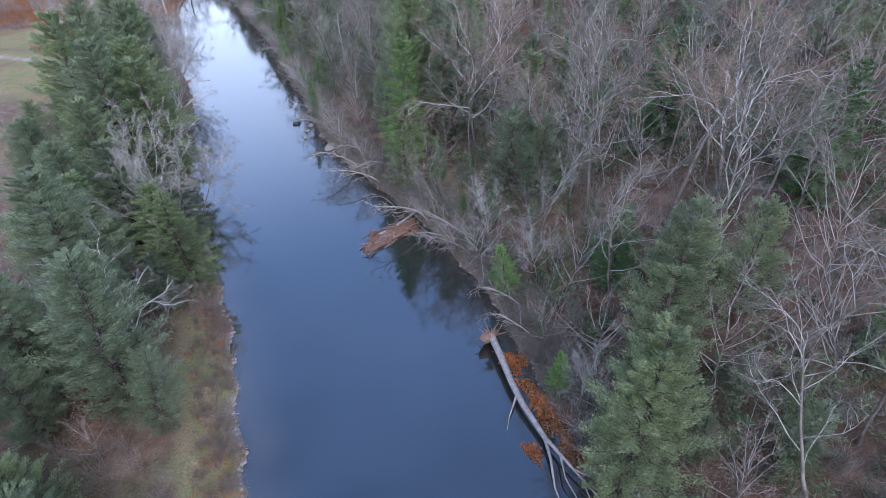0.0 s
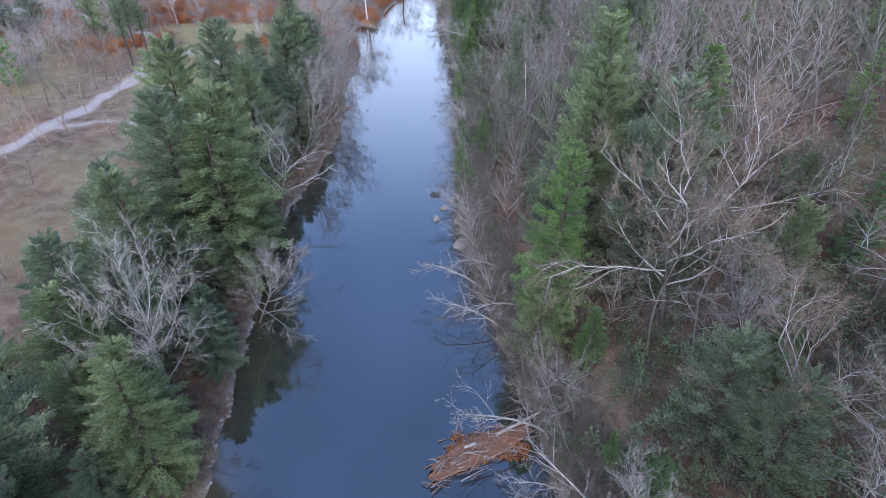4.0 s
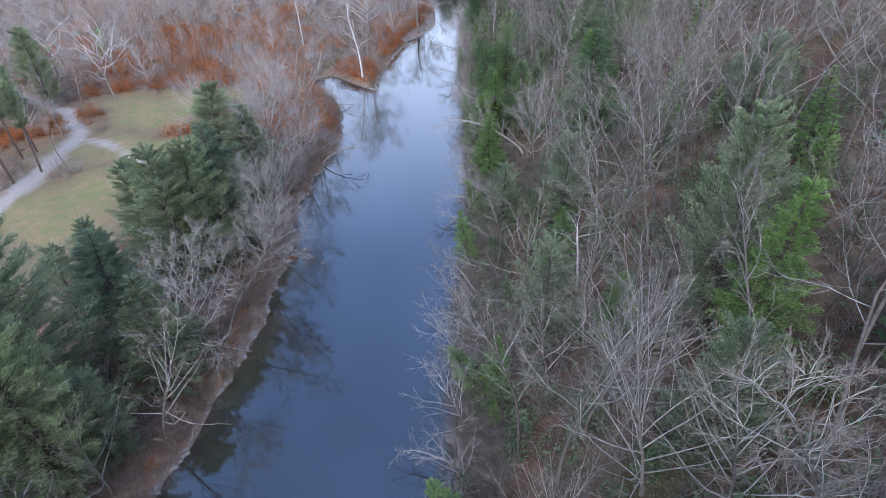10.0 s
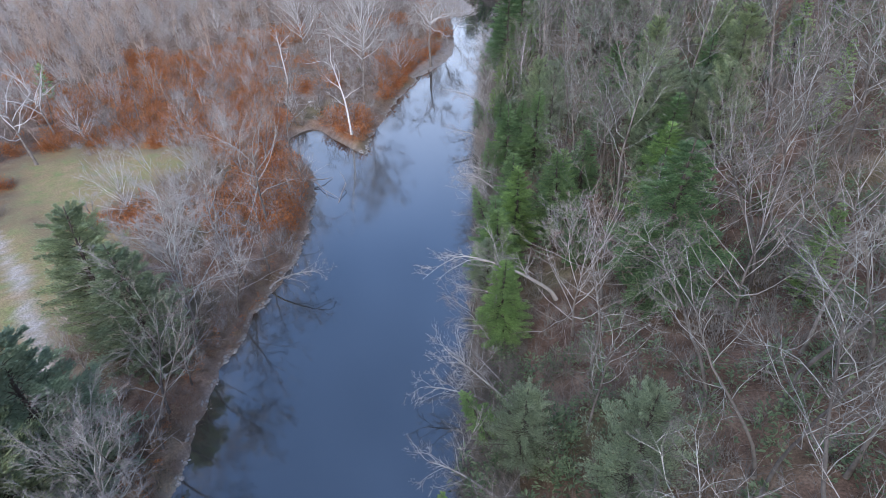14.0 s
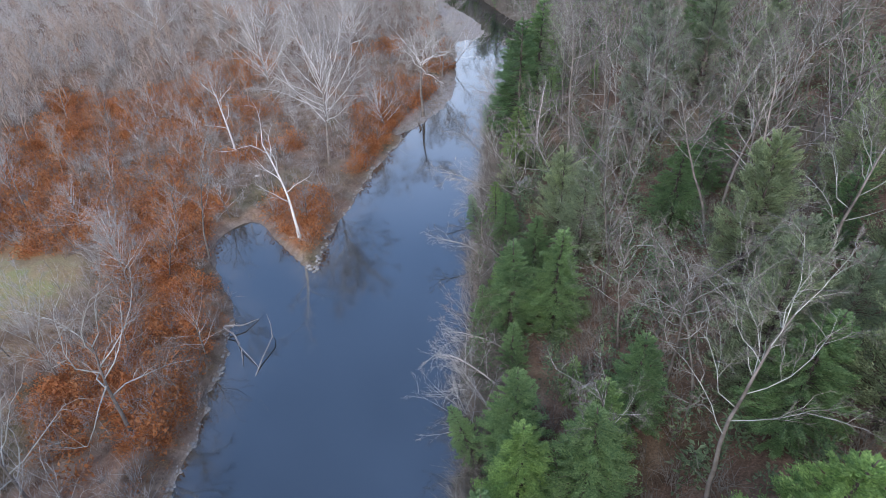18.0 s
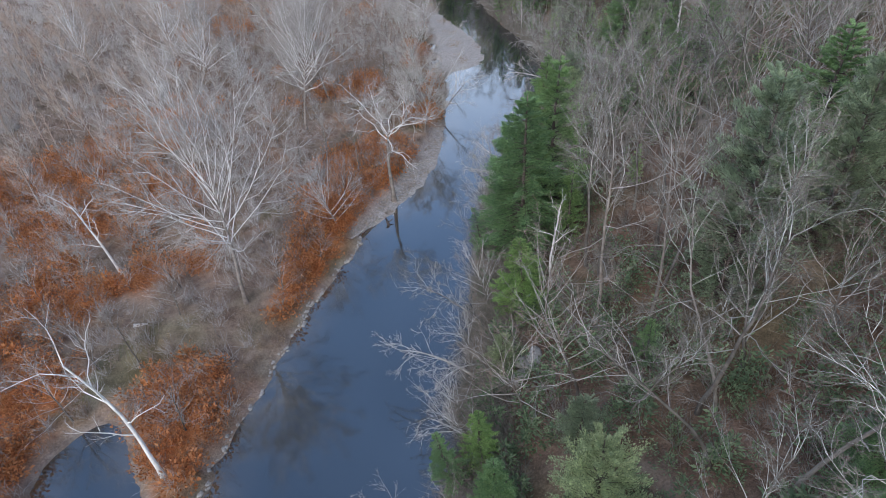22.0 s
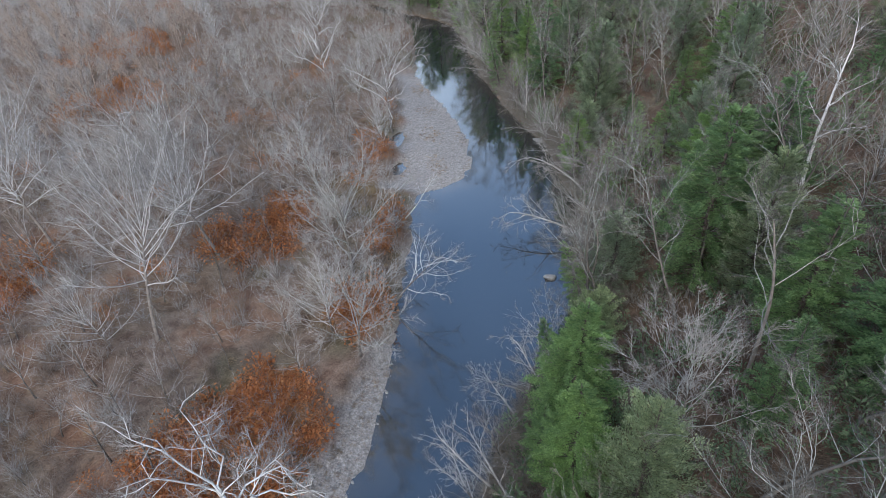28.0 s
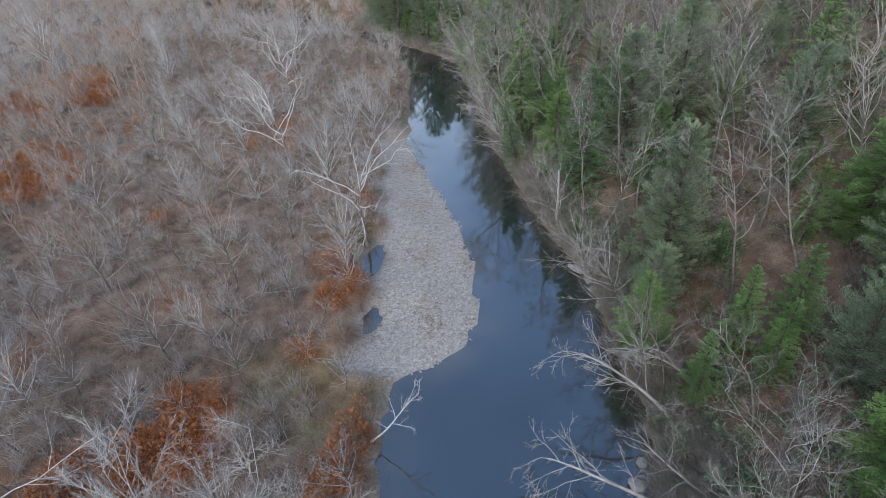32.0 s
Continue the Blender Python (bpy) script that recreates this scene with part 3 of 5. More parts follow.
def bare_tree(kind, seed, h, wood, twig, dense=1.0, curve=0.0, apart=False, stem=None):
    """Meshes of a leafless tree: its trunk, its crown of twigs and, where wanted apart, each of its limbs."""
    rng = np.random.default_rng(seed)
    first, limbs, low, high, share, wig, lift, girth = FORMS[kind]
    wood_soup, crown = Soup(), Soup()
    steps = 9
    trunk = [np.zeros(3)]
    d = unit(np.array([curve * 0.25, rng.normal(0, 0.05), 1.0]))
    fork = 0.62 if kind in ("fan", "round", "syca", "highfan", "crook") else 0.9
    for k in range(steps):
        d = unit(d + rng.normal(0, 0.09 if kind == "forest" else 0.05, 3) * (1, 1, 0.2) + (curve * 0.13, 0, 0))
        trunk.append(trunk[-1] + d * h * fork / steps)
    trunk = np.array(trunk)
    trunk[0, 2] -= 0.5
    r0 = girth * h
    rad = r0 * np.linspace(1, 0.28, steps + 1)
    rad[0] *= 1.5
    wood_soup.tube(trunk, rad, 7)
    f0 = min(first / fork, 0.9)
    fs = np.linspace(f0, 1.0, limbs)
    turn = rng.random() * 7
    lines = []
    for n, f in enumerate(fs):
        k = f * steps
        i = min(int(k), steps - 1)
        p = trunk[i] + (trunk[i + 1] - trunk[i]) * (k - i)
        t = unit(trunk[min(i + 1, steps)] - trunk[i])
        a = low + (high - low) * n / (limbs - 1)
        a *= rng.uniform(0.8, 1.2)
        turn += 2.4 + rng.normal(0, 0.4)
        s = np.array([math.cos(turn), math.sin(turn), 0])
        top = 1 - 0.25 * abs(n / (limbs - 1) - 0.4)
        length = h * share * top * rng.uniform(0.75, 1.15)
        pts = bent(rng, p, t * math.cos(a) + s * math.sin(a), length, 5, wig, lift)
        lr = max(0.03, r0 * (0.26 if kind in ("forest", "spread") else 0.36 if kind == "highfan" else 0.40) * (1 - 0.45 * f) * (1.15 if kind == "syca" else 1))
        if not apart:
            wood_soup.tube(pts, lr * np.linspace(1, 0.22, 6), 4)
        lines.append((pts, lr, length))
    lines.append((trunk[-4:], rad[-3], h * share * 0.6))
    limb_soups = []
    for pts, lr, length in lines:
        limb = Soup() if apart else wood_soup
        if apart and len(pts) == 6:
            limb.tube(pts, lr * np.linspace(1, 0.22, 6), 5)
            forks = [] if kind in ("syca", "syslim", "dead", "crook") else None
            limb_soups.append((limb, forks))
        elif apart:
            limb = crown
        count = max(3, int((7 if kind != "dead" else 3) * dense))
        for p, way, ln in zip(*offshoots(rng, pts, count, 0.22, 1.0, 0.75, length * 0.50)):
            sub = bent(rng, p, way, ln, 3 if dense > 0.7 else 2, wig * 1.3, lift * 0.5)
            fork = limb
            if apart and len(pts) == 6 and forks is not None:
                fork = Soup()
                forks.append(fork)
            fork.tube(sub, np.maximum(0.016, lr * 0.40) * np.linspace(1, 0.3, len(sub)), 3)
            if kind == "dead":
                base, tw, tl = offshoots(rng, sub, 3, 0.3, 1.0, 0.7, ln * 0.4)
                crown.cones(base, base + tw * tl[:, None], 0.015)
                continue
            base, tw, tl = offshoots(rng, sub, max(3, int(9 * dense)), 0.15, 1.0, 0.62, ln * 0.62)
            tw = unit(tw + rng.normal(0, 0.12, tw.shape) + (0, 0, 0.12))
            tip = base + tw * tl[:, None]
            crown.cones(base, tip, 0.017)
            # finer spray on each twig
            m = max(2, int(6 * dense))
            f = rng.uniform(0.25, 0.95, (len(base), m))[..., None]
            b2 = (base[:, None] + (tip - base)[:, None] * f).reshape(-1, 3)
            w2 = unit(np.repeat(tw, m, 0) + rng.normal(0, 0.42, (len(b2), 3)))
            crown.cones(b2, b2 + w2 * (np.repeat(tl, m) * rng.uniform(0.35, 0.7, len(b2)))[:, None], 0.0095)
    # stem darkens the trunk as shade; limbs keep the paler, sky-lit colour
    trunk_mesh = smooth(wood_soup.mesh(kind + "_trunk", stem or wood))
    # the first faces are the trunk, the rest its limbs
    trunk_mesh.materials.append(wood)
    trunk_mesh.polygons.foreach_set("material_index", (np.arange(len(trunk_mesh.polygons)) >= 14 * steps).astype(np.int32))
    return trunk_mesh, crown.mesh(kind + "_crown", twig), *((smooth(s.mesh(kind + "_limb", wood)), [smooth(f.mesh(kind + "_branch", wood)) for f in fs or ()]) for s, fs in limb_soups)


# profile power, branch length share, droop, whorls, branches a whorl, blades a branch, blade length, bare share at the foot
NEEDLED = {
    "fine_broad": (0.52, 0.255, 0.02, 24, 9, 320, 0.20, 0.06),
    "fine_hem": (0.72, 0.25, -0.15, 26, 8, 330, 0.18, 0.03),
    "far": (0.75, 0.28, -0.05, 11, 5, 11, 1.30, 0.05),
    "pine": (0.55, 0.31, 0.06, 22, 9, 260, 0.24, 0.10),
    "fir": (0.72, 0.30, -0.10, 22, 8, 280, 0.20, 0.04),
    "broad": (0.50, 0.36, 0.05, 20, 8, 190, 0.28, 0.08),
    "high": (0.5, 0.24, 0.05, 13, 7, 170, 0.26, 0.5),
    "hem": (0.78, 0.25, -0.16, 21, 7, 160, 0.25, 0.05),
}


def conifer(kind, seed, h, needle):
    rng = np.random.default_rng(seed)
    power, share, droop, whorls, each, count, size, foot = NEEDLED[kind]
    wood, green = Soup(), Soup()
    trunk = np.stack([0.02 * h * np.sin(np.linspace(0, 3, 9)), 0 * np.arange(9), np.linspace(-0.5, h, 9)], 1)
    wood.tube(trunk, 0.014 * h * np.linspace(1, 0.12, 9), 7)
    for w in range(whorls):
        f = foot + (1 - foot) * (w + rng.uniform(-0.3, 0.3)) / whorls
        f = min(max(f, foot), 0.985)
        gap = rng.uniform(0.6, 1.25)
        for b in range(each):
            turn = 2 * math.pi * (b + rng.uniform(-0.35, 0.35)) / each + w * 1.1
            round_foot = min(1, 0.55 + 1.6 * (f - foot))
            ln = h * share * ((1 - f) ** power + 0.05) * round_foot * rng.uniform(0.65, 1.2) * (0.75 + 0.25 * gap)
            if "broad" in kind:
                ln *= rng.choice([0.8, 1.0, 1.15])
            out = np.array([math.cos(turn), math.sin(turn), droop + 0.5 * f + rng.normal(0, 0.08)])
            pts = bent(rng, (0.02 * h * math.sin(3 * f), 0, f * h), out, ln, 4, 0.07, 0.18 + (0.25 if "hem" not in kind and kind != "fir" else -0.1))
            wood.tube(pts[[0, 2, 4]], (0.0042 * h * (1 - f) + 0.012) * np.array([1, 0.6, 0.2]), 3)
            n = max(6, int(count * (0.35 + ln / (h * share))))
            k = (0.22 + 0.78 * rng.random(n) ** 0.75) * 4
            i = np.minimum(k.astype(int), 3)
            at = pts[i] + (pts[i + 1] - pts[i]) * (k - i)[:, None]
            t = unit(pts[i + 1] - pts[i])
            flat = unit(np.cross(t, (0, 0, 1)))
            way = unit(t * 0.8 + flat * rng.normal(0, 0.75, (n, 1)) + np.array([0, 0, 1.0]) * rng.normal(0.22, 0.28, (n, 1)))
            at = at + rng.normal(0, 0.045, (n, 3)) * ln
            side = unit(np.cross(way, rng.normal(0, 0.35, (n, 3)) + (0, 0, 1)))
            length = size * rng.uniform(0.6, 1.35, n)
            green.blades(at, way, side, length, length * rng.uniform(0.13, 0.23, n))
    return smooth(wood.mesh(kind + "_trunk", BARK_DARK)), green.mesh(kind + "_crown", needle)


PINS = []  # spots already taken: x, y, radius


def clear(x, y, gap):
    return all((x - a) ** 2 + (y - b) ** 2 > max(gap, r) ** 2 for a, b, r in PINS if abs(x - a) < 6)


class Kind:
    """Tree meshes of one kind, built a few times over, then set out as trees of their own."""

    def __init__(self, name, meshes, base, label, category, group):
        self.name, self.meshes, self.base, self.label, self.category, self.group = name, meshes, base, label, category, group
        self.count, self.most, self.wide = 0, 260, 1.0

    def plant(self, x, y, h, turn=None, lean=(0.0, 0.0), room=2.0, label=""):
        rng = np.random.default_rng(int(abs(x * 917 + y * 131)) + 7)
        trunk, crown, *limbs = self.meshes[self.count % len(self.meshes)]
        self.count += 1
        turn = rng.random() * 6.283 if turn is None else turn
        root = new(self.name)
        s = h / self.base
        wide = s * self.wide * rng.uniform(0.92, 1.1)
        up = Matrix.Rotation(lean[0], 4, "Y") @ Matrix.Rotation(-lean[1], 4, "X")
        root.matrix_basis = Matrix.Translation((x, y, float(height(x, y)) - 0.1)) @ up @ Matrix.Rotation(turn, 4, "Z") @ Matrix.Diagonal((wide, wide, s, 1))
        tagged(root, label or self.label, self.category, self.group)
        part("trunk", trunk, root)
        part("crown", crown, root)
        for me in limbs:
            if isinstance(me, tuple):
                limb = part("limb", me[0], root)
                for fork in me[1]:
                    part("branch", fork, limb)
            else:
                part("leaves", me, root, "dry tan leaves")
        PINS.append((x, y, room))

    def reach(self, x, y, top, **more):
        """Plants a tree whose tip stands at the level top."""
        self.plant(x, y, top - float(height(x, y)), **more)


def bare_kind(name, form, n, seed, base, wood, twig, label, dense=1.0, curve=0.0, apart=False, stem=None):
    return Kind(name, [bare_tree(form, seed + k, base, wood, twig, dense, curve, apart, stem) for k in range(n)], base, label, "tree", name + "s of the valley")


def needle_kind(name, form, n, seed, base, needle, label):
    return Kind(name, [conifer(form, seed + k, base, needle) for k in range(n)], base, label, "tree", name + "s of the valley")


PINE = needle_kind("white_pine", "pine", 3, 11, 18, NEEDLE_PINE, "tall green white pine with layered soft plumes")
FIR = needle_kind("spruce", "fir", 3, 21, 14, NEEDLE_DULL, "dull green conical spruce on the river flat")
BIGPINE = needle_kind("white_pine", "fine_broad", 3, 35, 18, NEEDLE_PINE, "broad dense green white pine with soft plumes")
BIGHEM = needle_kind("hemlock", "fine_hem", 4, 45, 16, NEEDLE_HEM, "bright green pointed hemlock with dense soft boughs")
BROAD = needle_kind("white_pine", "broad", 4, 31, 18, NEEDLE_PINE, "broad dense green white pine among bare trees")
HEM = needle_kind("hemlock", "hem", 4, 41, 16, NEEDLE_HEM, "bright green pointed hemlock among bare trees")
TALLPINE = needle_kind("tall_pine", "high", 2, 39, 16, NEEDLE_PINE, "tall green pine with a bare dark trunk below")
SYCA = bare_kind("sycamore", "syca", 4, 51, 18, BARK_WHITE, TWIG_PALE, "leafless sycamore with crooked white limbs", 0.8, apart=True, stem=BARK_FLAKED_SHADED)
GREYSYCA = bare_kind("spreading_bare_tree", "spread", 3, 151, 18, BARK_PALE, TWIG_GREY, "leafless spreading tree with pale grey limbs", 0.8, apart=True, stem=BARK_FLAKED_SHADED)
OAKISH = bare_kind("spreading_bare_tree", "syca", 2, 155, 18, BARK_LICHEN, TWIG_RED, "leafless spreading tree with crooked pale grey limbs", 1.1, apart=True, stem=BARK_FLAKED_SHADED)
FOREST = bare_kind("tall_bare_tree", "forest", 6, 61, 18, BARK_LICHEN, TWIG_GREY, "slender leafless forest tree with pale grey limbs", 0.9, stem=BARK_SHADED_STEM)
DOME = bare_kind("round_bare_tree", "round", 4, 71, 13, BARK_LICHEN, TWIG_PALE, "round-crowned leafless tree with dense grey twigs", 1.0, apart=True, stem=BARK_FLAKED_SHADED)
ROUND = bare_kind("small_bare_tree", "round", 3, 171, 13, BARK_PALE, TWIG_RED, "small leafless tree with grey limbs and brownish twigs", 0.65, stem=BARK_SHADED_STEM)
CROOK = bare_kind("sycamore", "crook", 1, 57, 18, BARK_WHITE, TWIG_PALE, "leafless sycamore with twisted bone-white limbs", 1.1, apart=True, stem=BARK_FLAKED_SHADED)
HIGHFAN = bare_kind("fan_shaped_tree", "highfan", 2, 83, 26, BARK_WHITE, TWIG_PALE, "tall leafless tree with a fan of whitish limbs", 1.2, apart=True, stem=BARK_FLAKED_SHADED)
FAN = bare_kind("fan_shaped_tree", "fan", 3, 81, 18, BARK_WHITE, TWIG_PALE, "leafless tree with a fan of straight whitish limbs", 0.9, apart=True, stem=BARK_FLAKED_SHADED)
GREYFAN = bare_kind("fan_shaped_tree", "fan", 2, 85, 18, BARK_PALE, TWIG_GREY, "leafless grey tree with a fan of straight limbs", 0.7, apart=True, stem=BARK_FLAKED_SHADED)
SYSLIM = bare_kind("sycamore", "syslim", 3, 91, 15, BARK_WHITE, TWIG_PALE, "slim white-barked sycamore, leafless", 0.6, apart=True)
DEAD = bare_kind("dead_tree", "dead", 2, 101, 14, BARK_WHITE, BARK_WHITE, "dead bleached tree with broken bare limbs", 0.7, apart=True)
ARCH = bare_kind("leaning_tree", "arch", 5, 111, 10, BARK_PALE, TWIG_PALE, "pale leafless tree arching out over the river", 0.6, 1.0)
SLIM = bare_kind("slender_bare_tree", "forest", 5, 121, 16, BARK_PALE, TWIG_GREY, "slender grey leafless tree of the hillside woods", 0.75, stem=BARK_SHADED_STEM)
HAZE = bare_kind("grey_bare_tree", "round", 3, 271, 13, BARK_ASH, TWIG_PALE, "small leafless tree with a haze of pale grey twigs", 0.65, stem=BARK_SHADED_STEM)
RUDDY = bare_kind("bushy_bare_tree", "round", 3, 131, 12, BARK_PALE, TWIG_RED, "leafless tree with fine brownish twigs", 0.5, stem=BARK_SHADED_STEM)



def dry_leaves(me, seed):
    """A thin scatter of dead leaves on a crown's twigs."""
    v, _ = shape_of(me)
    rng = np.random.default_rng(seed)
    at = v[rng.integers(0, len(v), 5200)]
    way = unit(rng.normal(0, 1, at.shape) - (0, 0, 0.5))
    side = unit(np.cross(way, rng.normal(0, 1, at.shape)))
    s, size = Soup(), rng.uniform(0.07, 0.15, len(at))
    s.blades(at, way, side, size, size * 0.4)
    return s.mesh("leaf_scatter", LEAF_TAN)


OAK = bare_kind("oak", "syca", 2, 141, 18, BARK_ASH, TWIG_RED, "big pale oak still holding dry tan leaves", 1.3, apart=True, stem=BARK_SHADED_STEM)
OAK.meshes = [(*m, dry_leaves(m[1], 5)) for m in OAK.meshes]
OAK_PLACES = [(22.9, 26.9, 22), (36.1, -10.3, 21), (30.5, 33, 17), (27, 12, 15)]
HEM.most, BROAD.most, HAZE.most, ROUND.most = 260, 150, 200, 200
SYCA.wide, GREYSYCA.wide, GREYFAN.wide, FAN.wide, DOME.wide, BIGHEM.wide = 0.95, 1.0, 0.9, 1.0, 0.8, 1.3
PINE.wide, FIR.wide = 1.15, 1.3

PINE_PLACES = [
    (-86.7, 169.3, 18),
]
FIR_PLACES = [
    (-26, 12, 8), (-21.6, 27.2, 10), (-113, 154.4, 14), (-111.6, 166.2, 14), (-22.8, 30.5, 9), (-21.9, 53, 9),
]
BROAD_PLACES = [
    (46.8, 192, 18), (43.9, 203.6, 18), (47.2, 250.4, 15),
]
BROAD_PLACES_2 = [
    (49.2, 300.8, 18),
]
HEM_PLACES = [
    (21.1, 96.1, 9), (14.1, 135.6, 12), (31.9, 136.2, 15), (14, 140.2, 11), (16.8, 144, 13), (21.5, 144.2, 13), (16.6, 149.6, 12), (26.2, 151.3, 11),
    (21.2, 164, 13), (16.4, 165.5, 13), (15.4, 170.8, 8), (19.6, 174.9, 9), (34.6, 175.2, 11), (39.4, 181.8, 11), (15.9, 182.7, 9),
]
HEM_PLACES_2 = [
    (17.9, 206.4, 11), (40.1, 276.7, 15), (43, 277.7, 14), (46.4, 278.7, 16), (27, 300.3, 11), (49.7, 308.9, 16), (33.5, 321.1, 14), (31.7, 325.7, 13),
    (28.8, 343.1, 13), (19.4, 347.5, 14), (19.7, 364.3, 14), (10.9, 384, 13),
]
SYCA_PLACES = [
    (36.2, 70.6, 21), (28.6, 92.8, 19), (38.5, 167.1, 19), (-72.1, 171, 20), (-90.7, 181.4, 18), (-77, 184.2, 19), (39.9, 185.4, 19), (38.4, 238.3, 18),
    (35, 250.9, 19), (28.8, 323.5, 16), (-36, 369, 19),
]
FOREST_PLACES = [
    (22.1, -30.3, 22), (25, -8, 18), (19.1, 0.7, 17), (23.8, 2, 19), (31.9, 6.8, 20), (29.5, 11.3, 20), (20.9, 41.5, 14), (31.4, 64.6, 21),
    (22.2, 91.8, 15), (29.5, 102.9, 17), (39.6, 129, 21), (46.5, 131.8, 21), (28.3, 132.3, 15), (35.7, 135.5, 19), (29.7, 151.1, 15), (28.6, 153.8, 16),
    (39.9, 157.4, 19), (25.5, 159.2, 15), (35.7, 171.6, 17), (37.9, 174.3, 18), (27.1, 176.4, 15), (-25.6, 179.1, 17), (37.1, 197.7, 19),
]
FOREST_PLACES_2 = [
    (25.5, 209.3, 17), (28, 226.8, 18), (26.9, 250.7, 14), (34.8, 266.1, 16), (29.6, 274.1, 14), (39.4, 277, 17), (33.6, 284.2, 14), (41, 303.3, 17), (31.8, 189.3, 18), (30.8, 204.7, 19),
    (40.8, 327, 17),
]
ARCH_PLACES = [
    (11.7, 18, 11, -0.6), (9.7, 33, 9, -3.3), (8.1, 40.3, 9, -0.3), (7.9, 62.3, 6, -1.8), (9.1, 71.7, 6, -5.4), (14.1, 97.6, 7, 0), (14.3, 106.5, 8, 0),
    (21.2, 130.6, 15, 0), (-15.9, 136.5, 9, 2.4), (16.2, 156.7, 9, 0), (16.5, 162.5, 8, 0), (14.2, 197.5, 10, 0), (19.8, 254.5, 7, -2.1), (27.4, 282.4, 12, -4.5), 
    (29.2, 290.5, 13, 0),
]
ROUND_PLACES = [
    (8.4, -30.4, 9), (8.8, -22.1, 9), (15.9, -3.9, 10), (14.8, 6.4, 10), (27, 19.3, 14), (27.7, 48.7, 19), (21.6, 135.8, 11), (-31.2, 147.3, 10),
    (-32.4, 156.7, 14), (-32.5, 171.3, 10), (-38.8, 210.7, 8), (28.9, 244.9, 15), (50.9, 260.8, 18),
]
ROUND_PLACES_2 = [
    (-38.4, 310.7, 10), (-32.8, 322.5, 9), (-59, 326.6, 10),
]
FAN_PLACES = [
    (14.4, 61, 12), (20.5, 65.2, 17), (22.6, 73.4, 16), (-40, 246.5, 20), (-73, 298.8, 20), (-92.7, 293.1, 18), (-112.7, 393, 18),
]
SYSLIM_PLACES = [
    (-14.1, 184.9, 17), (-35.4, 213, 15),
]
DEAD_PLACES = [
    (21.6, 91.9, 12), (20.7, 210.5, 12), (47.5, 274.7, 19),
]
SLOPE_HEMLOCKS = [
    (22, -11, 11), (41.6, 4, 18), (41.6, -18.2, 16), (17.8, 9.6, 6), (35.6, 51.3, 16), (30.7, 18.5, 8), (14.7, 125.7, 12), (23.9, 81.7, 9),
    (39.5, 94.5, 12), (45, 247.8, 17), (23.9, 136.5, 8), (40.9, 254, 15), (40.7, 281.6, 15), (45.8, 212.2, 17), (42.2, 70, 14),
]



EVERGREEN = (PINE, FIR, BROAD, HEM, BIGPINE, BIGHEM)
for kind, spots in ((PINE, PINE_PLACES), (FIR, FIR_PLACES), (BIGPINE, BROAD_PLACES + BROAD_PLACES_2), (BIGHEM, HEM_PLACES + HEM_PLACES_2 + SLOPE_HEMLOCKS), (SYCA, [p for p in SYCA_PLACES if p[0] < 0]), (GREYSYCA, [p for p in SYCA_PLACES if p[0] > 0]), (OAK, OAK_PLACES),
                    (FOREST, FOREST_PLACES + FOREST_PLACES_2), (DOME, ROUND_PLACES + ROUND_PLACES_2), (FAN, [p for p in FAN_PLACES if p[0] < 0]), (GREYFAN, [p for p in FAN_PLACES if p[0] > 0]), (SYSLIM, SYSLIM_PLACES), (DEAD, DEAD_PLACES)):
    for x, y, h in spots:
        tilt = 0.12 if x > right_bank(y) and kind not in EVERGREEN else 0.0
        kind.plant(x + tilt * 0.7 * h, y, h, lean=(-tilt, 0.0), room=2.6)
for x, y, h, reach in ARCH_PLACES:
    toward = math.pi if x > right_bank(y) - 1 else 0.0
    ARCH.plant(x, y, h, turn=toward + 0.3 * math.sin(7 * y), lean=((-0.25 if toward else 0.25) + 0.06 * reach, 0.0), room=2.0)

SYCA.wide = 0.75
SYCA.plant(2.4, 267.4, 14, turn=0.5, lean=(0.55, 0.0))
SYCA.wide = 0.9
SYSLIM.plant(0.8, 287.2, 9, turn=2.0, lean=(0.75, 0.0))
# tall trees, each by the level of its tip
BIGPINE.wide = 1.3
for x, y, top in ((-33.9, 64.2, 26.3), (-23.6, 48.4, 24.6), (-28.2, 45.2, 25.3), (-31, 35.9, 20.5), (-30.9, 78.1, 25.2), (-25.8, 69.6, 21.2), (-25.4, 97.5, 21.6),
                  (-23, 101.2, 20.6), (-33.3, 105, 16.4), (-33.9, 12, 21.4), (-29.8, -3.2, 20.2), (-37, 2, 17), (-28.2, 124.6, 20), (-28.6, 27.2, 17.5), (-34, 28, 18)):
    BIGPINE.reach(x, y, top, room=2.4)
BIGPINE.wide = 1.0
for x, y, top in ((-23.4, 43.6, 23.2), (-23, 107.3, 20.2), (-23.6, 121.7, 17.6), (-26, 58, 15), (-28, 88, 17)):
    FIR.reach(x, y, top, room=2.2)
for x, y, top in ((19.6, 42, 30), (20.8, 47.2, 33), (25.6, 42.7, 28), (23.4, 32.6, 30.8), (31.6, 81, 31), (36, 161, 28.5), (34.2, 151, 25.6), (36, 201, 32), (31, 309, 23.2),
                  (17.4, -23, 24), (6.9, -30.6, 20.5), (40, 263, 24), (46, 157, 31)):
    BIGPINE.reach(x, y, top, room=4.4)
